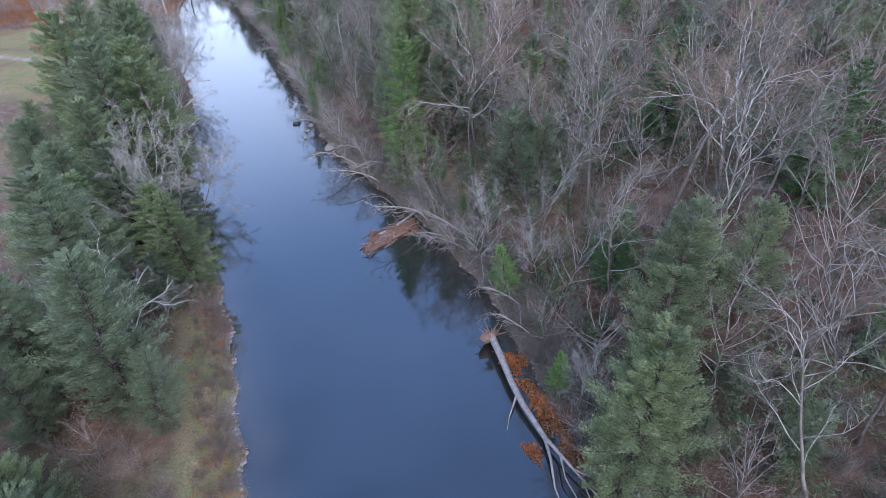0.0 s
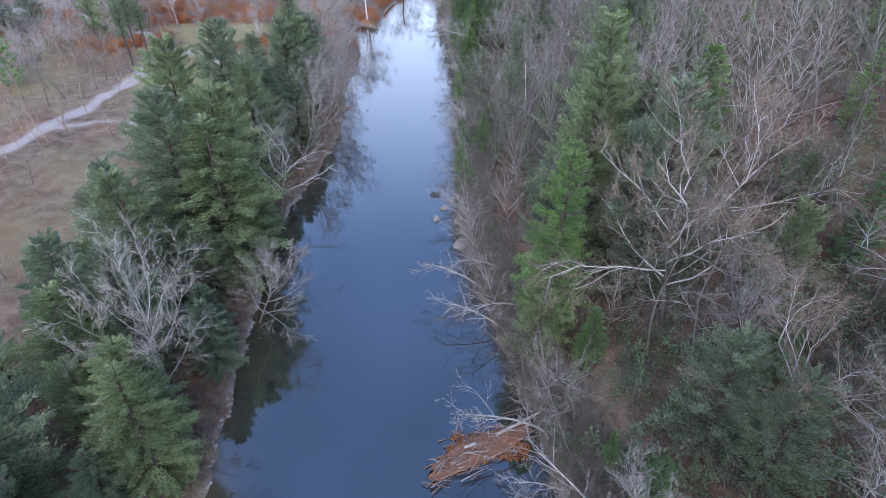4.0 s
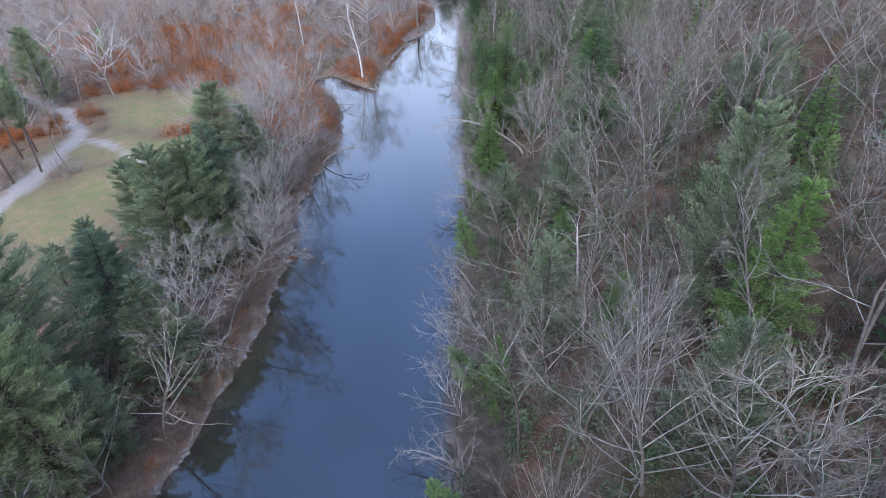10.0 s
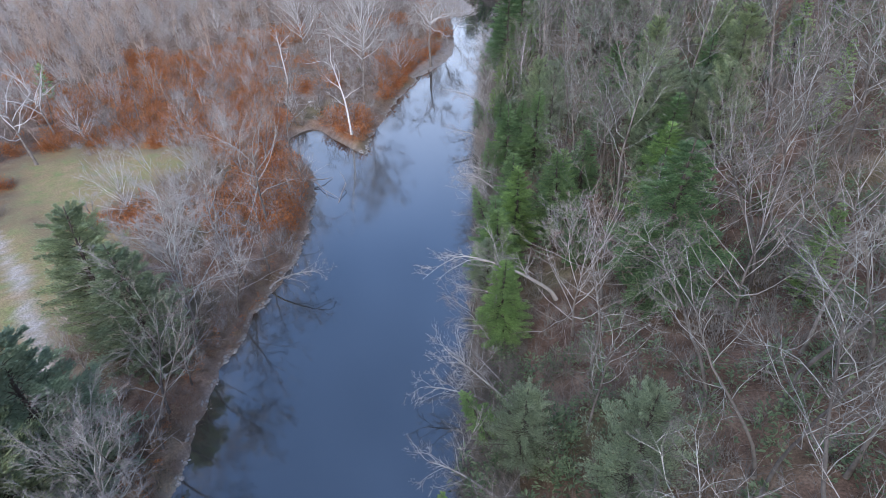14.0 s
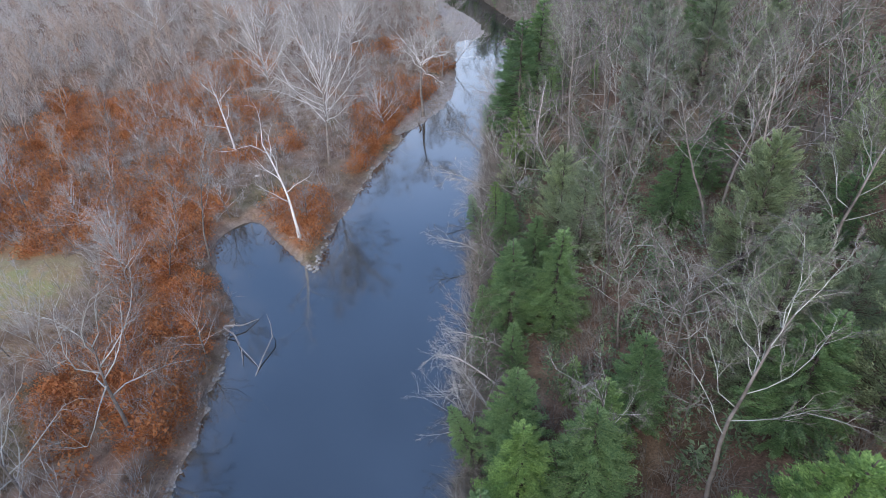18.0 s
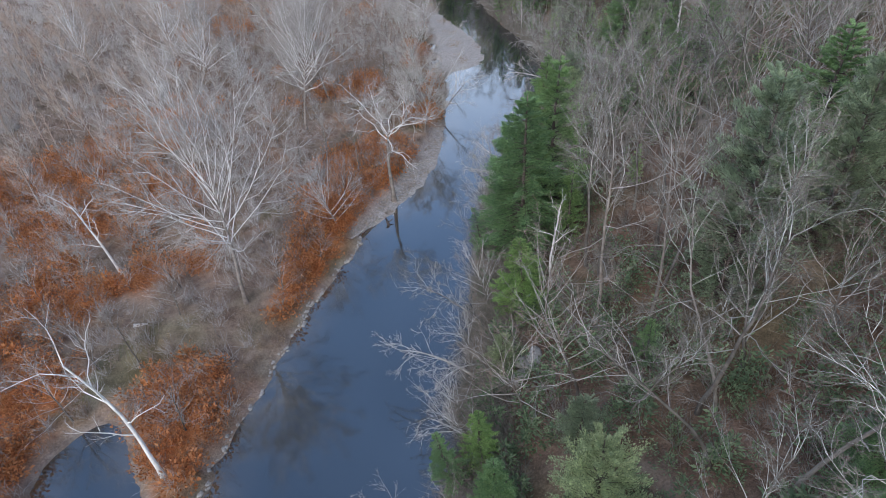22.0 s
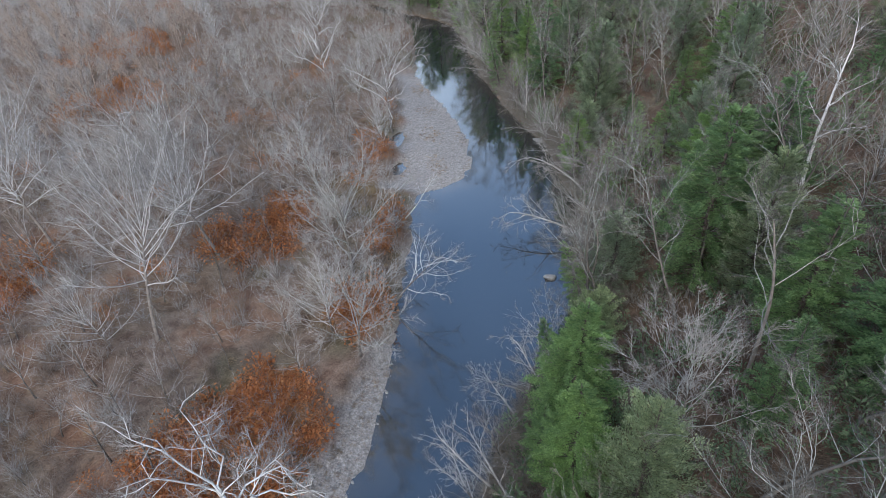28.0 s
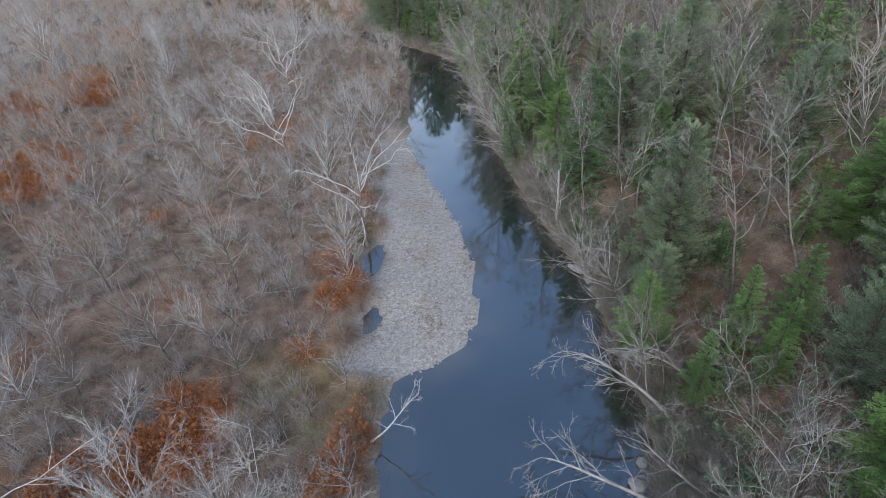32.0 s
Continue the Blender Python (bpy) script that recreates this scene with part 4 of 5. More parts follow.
for x, y, top, wide in ((13.6, 31, 26, 0.9), (33, 75.5, 28, 1.0), (30.6, 126.2, 26, 1.6), (23, 147.5, 15.5, 1.3), (16.7, 146, 11.5, 1.4), (18.6, 217, 24.6, 1.15), (22.4, 223.4, 26.2, 1.2),
                        (22.7, 249, 18.5, 1.2), (21.6, 242.6, 17, 1.2), (37.8, 268.7, 26, 1.2), (19.5, 337, 20, 1.0), (17.2, 232, 16, 1.1), (36, 147, 23, 1.2)):
    BIGHEM.wide = wide
    BIGHEM.reach(x, y, top, room=3.6)
PINS += [(29, 117.8, 7.0), (28, 111, 4.5), (18.4, 210.5, 4.0), (21, 136, 4.0)]  # gaps in the canopy
for x, y, top in ((20.6, -22.9, 33), (24.9, -2.1, 32.5), (30.8, -9.6, 36), (14, 0.1, 18.5), (19, -15.7, 25.5), (15.8, 66.6, 23), (13.7, 71.1, 20.8), (21.3, 81.8, 20), (32.2, 97.1, 29),
                  (31.5, 104.6, 25.5), (30.2, 111, 26), (21.4, 111, 20), (42.8, 127.8, 28), (27.4, 169.8, 24.5), (25.6, 147, 20), (30.2, 159.7, 24.5), (27.1, 189.7, 20), (26.3, 166, 20),
                  (25.8, 211.5, 26), (32, 189.4, 29), (31.8, 218.2, 26), (32.4, 238.6, 25.5), (28, 231, 24.5), (34.9, 231.8, 28), (40, 227, 30), (30.1, 274, 20.5), (24.9, 317.6, 22.5),
                  (17.6, 57.5, 22), (27.3, 52.1, 32.5)):
    FOREST.reach(x, y, top, lean=(-0.06, 0.05 * math.sin(5 * y)), room=2.6)
for x, y, top in ((26, 203.5, 27.5), (30.3, 200.5, 27.5), (24.6, 94.2, 24)):
    GREYSYCA.reach(x, y, top, room=2.6)
HIGHFAN.wide, OAKISH.wide, SYCA.wide = 0.9, 0.9, 1.0
HIGHFAN.reach(-15.6, 208.0, 29.0, room=4.0)
HIGHFAN.reach(-23.8, 259.0, 27.0, room=4.0)
HIGHFAN.reach(-50.0, 276.5, 25.0, room=4.0)
HIGHFAN.plant(-23.5, 275.1, 24, turn=1.0, lean=(-0.26, 0.02), room=3.0)
CROOK.reach(-1.6, 234.6, 19.0, turn=0.6, room=3.0)
SYCA.reach(-7.2, 319.0, 19.0, room=3.0)
SYCA.reach(-25.4, 339.0, 19.5, room=3.0)
SYCA.plant(-20.6, 57.6, 16.5, lean=(0.14, 0.0), room=2.4)
SYCA.plant(-28.2, 3.4, 15, room=2.4)
DOME.wide = 0.85
DOME.reach(-24.2, 22.0, 20.5, room=2.6)
OAKISH.reach(-20.6, 150.6, 19.0, room=3.0)
OAKISH.reach(-24.5, 142.5, 16.0, room=3.0)
DOME.wide = 0.95
DOME.plant(-19.6, 35.8, 11.5, lean=(0.32, 0.0), room=2.4)
DOME.plant(-17.8, 98.6, 13, lean=(0.2, 0.0), room=2.4)
DOME.plant(-17.2, 102.4, 15.5, lean=(0.12, 0.0), room=2.4)
DOME.plant(-18.9, 84.6, 15.5, lean=(0.05, 0.0), room=2.4)
DOME.wide = 1.1
DOME.reach(-21.2, 126.6, 20.5, room=4.0)
DOME.reach(0.4, 258.6, 15.8, room=3.0)
DOME.wide = 1.0
DOME.reach(-3.2, 271.0, 21.5, room=4.0)
DOME.wide = 0.85
# a fringe of small trees leaning out from the foot of the right bank
for n in range(104):
    y = -44 + 4.4 * n + 1.3 * math.sin(5 * n)
    x = float(right_bank(y)) + 1.3 + 0.7 * math.sin(3 * n)
    if clear(x, y, 1.6):
        (SLIM, HAZE, ROUND, HEM, HAZE)[(n * 3 + n // 7) % 5].plant(x, y, (11 if y > 290 else 8) + 1.7 * math.sin(11 * n) ** 2, lean=(-0.28 - 0.12 * math.sin(7 * n), 0.15 * math.sin(4 * n)), room=1.8)
# pines and slim trees along the track
for x, y, h in ((-68.9, 128.2, 16), (-67.1, 133.1, 17), (-86.1, 149.4, 17), (-73.5, 138.1, 16), (-73.2, 141.8, 17), (-125.5, 158.8, 15)):
    TALLPINE.plant(x, y, h, room=2.0)
for n, (x, y) in enumerate(((-79, 99.7), (-77, 103.1), (-76.5, 108.8), (-74.5, 112.5), (-73, 116), (-72.6, 120.6), (-70.8, 123.4), (-100.7, 121.3), (-89.4, 111.7), (-84.9, 111.6), (-82.8, 114.2))):
    SLIM.plant(x, y, 9 + 1.2 * (n % 3), lean=(0.12 * math.sin(3 * n), 0.12 * math.cos(5 * n)), room=1.8)
for x, y in ((-143.6, 206.6), (-139.8, 206.4)):
    FIR.plant(x, y, 12, room=2.0)
# round grey crowns over the flat, and trees at the foot of the bank
for x, y, h in ((-43, 340, 13), (-38.4, 305.7, 14), (-22.3, 308.7, 14), (-18.4, 319.4, 13), (-24, 294.8, 13), (-30, 318, 13), (-50, 322, 13),
                (-33, 330, 12), (-13.5, 306, 10), (-14, 292, 10), (-19.9, 243.6, 11), (-17.1, 232, 10), (-27, 252, 11), (-46, 270, 12)):
    ROUND.plant(x, y, h, room=3.2)
for n, y in enumerate((62, 69, 75, 90, 94, 107, 111, 115, 119, 123, 131, 135, 139)):
    (RUDDY if n % 3 else SLIM).plant(float(left_bank(y)) - 1.8 - 0.9 * (n % 2), y, 11.5 + 1.4 * (n % 4), lean=(0.08, 0.0), room=1.5)
FOREST.plant(26.2, 262.0, 19, turn=1.0, lean=(-0.32, 0.1))
FOREST.plant(27.6, 268.0, 15, turn=2.0, lean=(-0.35, -0.1))


# ---- the woods between ----
FILL = []  # distance from the river, kind, x, y, height, lean


def right_woods(x, y, u, v):
    d = float(x - right_bank(y))
    if d < 0.9 or d > 70 or edge(x, y) < 0.7:
        return
    gap = 2.0 if d < 5 else 4.6 if d < 45 else 5.0
    if not clear(x, y, gap):
        return
    PINS.append((x, y, gap))
    tall = 13.5 + 5.5 * v if d > 8 or y > 318 else 10.5 + 5 * v
    green = 0.26 + 0.11 * math.sin(y * 0.045 + 1.0) + (0.06 if d > 40 else 0) + (0.22 if y > 325 and d < 25 else 0.10 if 130 < y < 240 and d < 30 else 0)
    if y > 328 and d < 14:
        tall *= 1.3
    lean = (-0.03 - 0.10 * u, 0.08 * math.sin(54 * v))
    if d < 5 and u > (0.45 if y < 318 else 0.6):
        FILL.append((d, ARCH, x, y, 6 + 4 * v, (-0.15 - 0.35 * u, 0.25 * math.sin(40 * v))))
    elif u < green:
        FILL.append((d, HEM if v < 0.6 else BROAD, x, y, (0.72 if y < 325 else 1.0) * tall * (0.55 if (v * 37) % 1 < 0.4 else 1.0), (0, 0)))
    elif u < (0.50 if y < 235 else 0.44):
        FILL.append((d, SLIM, x, y, tall * 1.1, lean))
    elif u < 0.68:
        FILL.append((d, FOREST, x, y, tall * 1.1, lean))
    elif u < 0.94:
        FILL.append((d, RUDDY, x, y, tall * 0.9, lean))
    else:
        FILL.append((d, ROUND, x, y, tall * 0.8, lean))


def left_woods(x, y, u, v):
    d = left_bank(y) - x
    if edge(x, y) < 1.6 or d > 75 or gravel_at(x, y) > 0.4 or path_at(x, y) > 0 or grass_at(x, y) > 0.25:
        return
    if y < 128 and d > 24 and u > (0.6 if x < -64 else 0.25):
        return
    gap = 3.3 if y < 122 else 4.6 if y < 275 else 3.9
    if not clear(x, y, gap):
        return
    PINS.append((x, y, gap))
    tall = 5 + 6 * v
    lean = (0.1 * math.sin(31 * u), 0.1 * math.sin(47 * v))
    if y < 122:
        kind = (BROAD if v < 0.4 else PINE if v < 0.7 else FIR) if d > 2.5 and (u * 7) % 1 < (0.55 if y < 75 else 0.12) and d < 26 else RUDDY if u < 0.12 else ROUND
        tall = tall + 6 if kind in (BROAD, PINE, FIR) else 0.75 * tall
    else:
        kind = HAZE if u < (0.5 if y > 275 else 0.15) else RUDDY if u < 0.62 else SLIM if u < 0.78 else ROUND if u < 0.94 else FAN
    FILL.append((d, kind, x, y, tall * (1.15 if kind in (SLIM, FAN) else 0.85), lean))


def scatter(seed, tries, x0, x1, y0, y1, choose):
    rng = np.random.default_rng(seed)
    for x, y, u, v in zip(rng.uniform(x0, x1, tries), rng.uniform(y0, y1, tries), rng.random(tries), rng.random(tries)):
        choose(x, y, u, v)


scatter(5, 20000, -60, 100, -60, 430, right_woods)
scatter(6, 6500, -95, 8, -50, 430, left_woods)
FILL.sort(key=lambda row: row[0])
REST = []
for d, kind, x, y, h, lean in FILL:
    if kind.count < kind.most:
        turn = (math.pi if x > 0.5 * (left_bank(y) + right_bank(y)) else 0.0) + math.sin(9 * y) * 1.1 if kind is ARCH else None
        kind.plant(x, y, h, turn=turn, lean=lean)
    else:
        REST.append((x, y, h * (1.0 if x > right_bank(y) else 1.5), kind in EVERGREEN))


def strew(name, label, category, shapes, mat, spots, seed, tilt=0.0):
    """One object of many small plants: shapes are (vertices, triangles), spots rows of x, y, z, width, height."""
    rng = np.random.default_rng(seed)
    s = Soup()
    spots = np.asarray(spots, float)
    pick = rng.integers(0, len(shapes), len(spots))
    for n, (v, f) in enumerate(shapes):
        p = spots[pick == n]
        if not len(p):
            continue
        a = rng.random(len(p)) * 6.283
        c, w = np.cos(a)[:, None], np.sin(a)[:, None]
        x = (v[None, :, 0] * c - v[None, :, 1] * w) * p[:, 3:4]
        y = (v[None, :, 0] * w + v[None, :, 1] * c) * p[:, 3:4]
        z = v[None, :, 2] * p[:, 4:5]
        lx, ly = rng.normal(0, 0.08, (2, len(p), 1))
        x, y = x + z * (lx + tilt), y + z * ly
        verts = np.stack([x + p[:, :1], y + p[:, 1:2], z + p[:, 2:3]], -1).reshape(-1, 3)
        faces = (f[None] + (np.arange(len(p)) * len(v))[:, None, None]).reshape(-1, 3)
        s.add(verts, faces)
    return tagged(new(name, s.mesh(name, mat)), label, category, kind="stuff")


# woods farther off, down to the next ridge
rng = np.random.default_rng(77)
far = []
for x, y, u in zip(rng.uniform(-260, 230, 6400), rng.uniform(-90, 680, 6400), rng.random(6400)):
    d = max(left_bank(y) - x, x - right_bank(y))
    near = 70 if -60 < y < 430 else 3
    if d < near or (y < 210 and x < -20 and (u > 0.5 or path_at(x, y) > 0)) or x - right_bank(y) > 190:
        continue
    if rng.random() < (0.95 if d < 130 and y < 540 else 0.4):
        far.append((x, y, rng.uniform(9, 15) if x < -20 else rng.uniform(10, 17), u * 7 % 1 < 0.14 and (x > -20 or y < 205)))
REST += far
z = lambda row: (row[0], row[1], float(height(row[0], row[1])) - 0.2, row[2] / 14, row[2] / 14)


def far_tree(seed):
    """A light leafless tree for the distance, all of spikes."""
    rng = np.random.default_rng(seed)
    s = Soup()
    trunk = bent(rng, (0, 0, -0.3), (0, 0, 1), 11, 3, 0.05, 0.2)
    s.tube(trunk, [0.16, 0.13, 0.09, 0.04], 4)
    base, way, ln = offshoots(rng, trunk, 11, 0.35, 1.0, 0.65, 5.0)
    s.cones(base, base + way * ln[:, None], 0.09)
    for share, count, girth in ((0.55, 4, 0.058), (0.5, 3, 0.040)):
        f = rng.uniform(0.25, 0.95, (len(base), count))[..., None]
        b2 = (base[:, None] + (way * ln[:, None])[:, None] * f).reshape(-1, 3)
        w2 = unit(np.repeat(way, count, 0) + rng.normal(0, 0.5, (len(b2), 3)) + (0, 0, 0.1))
        l2 = np.repeat(ln, count) * share * rng.uniform(0.6, 1.1, len(b2))
        s.cones(b2, b2 + w2 * l2[:, None], girth)
        base, way, ln = b2, w2, l2
    return np.concatenate(s.v), np.concatenate(s.f)


thin = [far_tree(200 + k) for k in range(6)]
strew("bare_woods", "leafless grey-brown woods covering the slopes", "woods", thin, TWIG_GREY, [z(r) for r in REST if not r[3] and r[0] > right_bank(r[1])], 1)
strew("bare_woods", "leafless pale brownish woods on the far flats", "woods", thin, TWIG_RED, [z(r) for r in REST if not r[3] and r[0] <= right_bank(r[1])], 1)
dark = []
for k in range(3):
    v, f = shape_of(conifer("far", 220 + k, 14, NEEDLE_HEM)[1])
    dark.append((v, f))
strew("evergreen_woods", "dark green conifers scattered through the far woods", "woods", dark, NEEDLE_HEM, [z(r) for r in REST if r[3]], 2)


# ---- undergrowth ----
def brush_shape(seed, stems=24, spread=0.5):
    rng = np.random.default_rng(seed)
    s = Soup()
    way = unit(np.stack([rng.normal(0, spread, stems), rng.normal(0, spread, stems), np.ones(stems)], 1))
    ln = rng.uniform(0.5, 1.0, stems)[:, None]
    base = rng.normal(0, 0.10, (stems, 3)) * (1, 1, 0)
    s.cones(base, base + way * ln, 0.0075)
    f = rng.uniform(0.3, 0.9, stems)[:, None]
    b2 = base + way * ln * f
    s.cones(b2, b2 + unit(way + rng.normal(0, 0.5, way.shape)) * ln * 0.5, 0.0055)
    return np.concatenate(s.v), np.concatenate(s.f)


def leafy_shape(seed, count, flat=0.7, size=0.2):
    rng = np.random.default_rng(seed)
    s = Soup()
    way = unit(rng.normal(0, 1, (count, 3)) + (0, 0, 0.35))
    way[:, 2] = np.abs(way[:, 2])
    at = way * (rng.random(count) ** 0.4)[:, None] * (0.5, 0.5, flat) * rng.uniform(0.75, 1.25, (count, 1))
    out = unit(way + rng.normal(0, 0.7, way.shape))
    side = unit(np.cross(out, rng.normal(0, 0.4, way.shape) + (0, 0, 1)))
    length = size * rng.uniform(0.6, 1.4, count)
    s.blades(at, out, side, length, length * rng.uniform(0.2, 0.36, count))
    return np.concatenate(s.v), np.concatenate(s.f)


def spots(seed, tries, x0, x1, y0, y1, keep, lo, hi, squat=1.0):
    rng = np.random.default_rng(seed)
    x, y, u = rng.uniform(x0, x1, tries), rng.uniform(y0, y1, tries), rng.random(tries)
    ok = keep(x, y, u)
    x, y = x[ok], y[ok]
    size = rng.uniform(lo, hi, len(x))
    return np.stack([x, y, height(x, y) - 0.05, size, size * squat * rng.uniform(0.8, 1.2, len(x))], 1)


def along(seed, count, bank, side, y0, y1, near, far, lo, hi, squat=1.0):
    """Spots strewn along a bank, between two distances from its water's edge."""
    rng = np.random.default_rng(seed)
    y = rng.uniform(y0, y1, count)
    x = bank(y) + side * rng.uniform(near - 0.6, far + 0.8, count)
    d = edge(x, y)
    ok = (d > near) & (d < far)
    x, y = x[ok], y[ok]
    size = lo + (hi - lo) * rng.random(len(x)) ** 2
    return np.stack([x, y, np.maximum(height(x, y), -0.1) - 0.03, size, size * squat * rng.uniform(0.8, 1.2, len(x))], 1)


dry = lambda x, y: (edge(x, y) > 0.7) & (gravel_at(x, y) < 0.5) & (path_at(x, y) < 0.05) & (grass_at(x, y) < 0.4)
BRUSH = [brush_shape(k) for k in range(6)]
strew("brush", "leafless grey-brown brush on the river flat", "brush", BRUSH, TWIG_RED,
      spots(1, 7500, -130, 8, -40, 430, lambda x, y, u: dry(x, y) & (x < left_bank(y)) & ((y > 125) | (left_bank(y) - x < 25)), 1.6, 4.5), 3)
strew("brush", "leafless grey brush under the hillside trees", "brush", BRUSH, TWIG_GREY,
      spots(2, 7500, 5, 115, -60, 430, lambda x, y, u: dry(x, y) & (x > right_bank(y)), 1.6, 5.0), 4, tilt=-0.2)
strew("pale_brush", "pale grey leafless saplings along the flat", "brush", BRUSH, TWIG_PALE,
      spots(3, 2600, -70, 8, 120, 430, lambda x, y, u: dry(x, y) & (x < left_bank(y)) & ((y < 250) | (u < 0.75)), 1.6, 4.0), 5)
BANKBRUSH = along(8, 9000, right_bank, 1, -60, 440, 0.2, 5.5, 1.4, 4.2)
strew("bank_brush", "dense leafless brush hanging over the wooded bank", "brush", BRUSH, TWIG_GREY,
      BANKBRUSH, 9, tilt=-0.45)
strew("bank_weeds", "dry tan weeds and seedlings on the foot of the open bank", "weeds", BRUSH, TWIG_RED,
      spots(18, 12000, -30, 8, -50, 175, lambda x, y, u: (edge(x, y) > 0.3) & (x < left_bank(y) + 0.4) & (edge(x, y) < 4.5), 0.6, 2.3), 19, tilt=0.25)
# pale twigs put distance haze into the colour of the far thickets
strew("far_brush", "leafless thickets on the far flats, twigs paled for distance haze", "brush", BRUSH, TWIG_PALE,
      spots(9, 6500, -230, 40, 120, 620, lambda x, y, u: (edge(x, y) > 2) & ((left_bank(y) - x > 80) | (y > 425)), 4.0, 8.0), 10)
def sapling_shape(seed, count=110):
    """A young conifer one metre high: many thin sprays round a stem."""
    rng = np.random.default_rng(seed)
    s = Soup()
    f, a = rng.random(count) ** 1.3, rng.random(count) * 6.283
    r = 0.36 * (1 - 0.85 * f) * rng.uniform(0.25, 1.0, count)
    at = np.stack([r * np.cos(a), r * np.sin(a), 0.05 + 0.92 * f], 1)
    way = unit(np.stack([np.cos(a), np.sin(a), rng.normal(0.25, 0.35, count)], 1) + rng.normal(0, 0.35, (count, 3)))
    side = unit(np.cross(way, rng.normal(0, 0.4, way.shape) + (0, 0, 1)))
    length = rng.uniform(0.07, 0.14, count)
    s.blades(at, way, side, length, length * rng.uniform(0.13, 0.22, count))
    return np.concatenate(s.v), np.concatenate(s.f)


SPRAY = [sapling_shape(20 + k) for k in range(5)]
lush = lambda x, y: np.sin(0.08 * y + 0.4 * np.sin(0.11 * x)) + np.sin(0.17 * x + 0.05 * y) + 0.6 * np.sin(0.31 * y - 0.2 * x)
strew("evergreen_undergrowth", "dark evergreen undergrowth beneath the bare hillside trees", "undergrowth", SPRAY, LEAF_SHRUB,
      spots(4, 13000, 5, 115, -60, 430, lambda x, y, u: dry(x, y) & (x > right_bank(y)) & (lush(x, y) + 1.2 * u > -0.3), 1.8, 4.8, 1.0), 6)
RUSTY = [leafy_shape(30 + k, 120, 0.7, 0.115) for k in range(5)]
strew("rusty_shrubs", "low shrubs holding rust-orange dead leaves", "shrub", RUSTY, LEAF_RUST,
      spots(5, 20000, -120, 8, 140, 400, lambda x, y, u: dry(x, y) & (x < left_bank(y)) & (rust_at(x, y) + 0.25 * u > 0.36), 1.5, 3.6, 1.0), 7)
strew("bank_litter", "low tan weeds and fallen leaves on the open bank", "weeds", [leafy_shape(60 + k, 34, 0.40, 0.16) for k in range(4)], LEAF_TAN,
      spots(16, 15000, -30, 8, -50, 175, lambda x, y, u: (edge(x, y) > 0.3) & (x < left_bank(y) + 0.4) & (edge(x, y) < 4.5) & (grass_at(x, y) < 0.6), 0.4, 1.1, 0.6), 18)
strew("tan_shrubs", "dry tan weeds and leafy scrub on the bank", "shrub", RUSTY, LEAF_TAN,
      spots(6, 5000, -80, 12, -40, 420, lambda x, y, u: dry(x, y) & (x < left_bank(y)) & ((edge(x, y) < 3) | (u > 0.75)), 0.5, 1.3, 0.6), 8)


# ---- single things in and beside the water ----
def stone_mesh(name, seed, mat, size=(1, 1, 1), level=2):
    bm = bmesh.new()
    bmesh.ops.create_icosphere(bm, subdivisions=level, radius=1)
    for v in bm.verts:
        n = noise.noise(v.co * 1.1 + Vector((seed * 3.7, 0, 0))) * 0.6 + noise.noise(v.co * 2.6 + Vector((0, seed, 0))) * 0.25
        c = v.co * (1 + n)
        c.z = max(c.z, -0.55) if c.z < 0 else min(c.z, 0.55 + 0.2 * c.x)
        v.co = Vector((c.x * size[0], c.y * size[1], c.z * size[2]))
    me = bpy.data.meshes.new(name)
    bm.to_mesh(me)
    bm.free()
    me.materials.append(mat)
    return smooth(me)


def boulder(x, y, z, size, seed, mat, label, name="boulder", turn=0.0):
    ob = new(name, stone_mesh(name, seed, mat, size))
    ob.matrix_basis = pose(x, y, z, 0, 0, turn)
    return tagged(ob, label, "boulder", "boulders along the river")


PALE, WETDARK = "pale rounded boulder at the river's edge", "black wet rock standing in the river"
boulder(3.2, 66.3, 0.12, (0.95, 0.6, 0.55), 1, STONE_DARK, WETDARK)
boulder(2.9, 58.7, 0.1, (0.55, 0.9, 0.5), 2, STONE_PALE, PALE)
boulder(4.2, 61.7, 0.1, (0.6, 0.45, 0.45), 3, STONE_PALE, PALE)
boulder(7.0, 57.6, 0.3, (1.25, 1.0, 0.9), 4, STONE_PALE, PALE)
boulder(6.1, 51.4, 0.25, (1.25, 0.95, 0.8), 5, STONE_PALE, PALE)
boulder(5.6, 64.1, 0.15, (0.7, 0.6, 0.5), 6, STONE_PALE, PALE)
boulder(7.9, 75.1, 0.2, (0.6, 0.5, 0.5), 7, STONE_PALE, PALE)
boulder(9.6, 77.2, 0.5, (0.8, 0.5, 0.5), 8, STONE_PALE, PALE)
boulder(-15.4, 105.3, 0.1, (0.75, 0.4, 0.4), 9, STONE_PALE, "pale boulder on the muddy bank")
boulder(-10.1, 104.8, 0.02, (0.25, 0.2, 0.2), 10, STONE_PALE, "small pale stone in the shallows")
boulder(11.4, 98.9, 0.2, (0.8, 0.6, 0.5), 11, STONE_PALE, PALE)
boulder(14.9, 111.1, float(height(14.9, 111.1)) + 0.2, (0.6, 0.5, 0.5), 12, STONE_PALE, PALE)
for n, (x, y, a) in enumerate(((17.3, 199.6, 20), (18.8, 198.6, -15), (18.1, 197.1, 50), (19.6, 199.4, 80))):
    boulder(x, y, float(height(x, y)) + 0.35, (1.3, 0.8, 0.6), 20 + n, STONE_PALE, "pale broken ledge rock on the wooded bank", turn=a)
boulder(22.0, 315.1, 0.35, (1.5, 0.5, 0.45), 30, STONE_PALE, "long pale slab on the far bank", turn=-35)
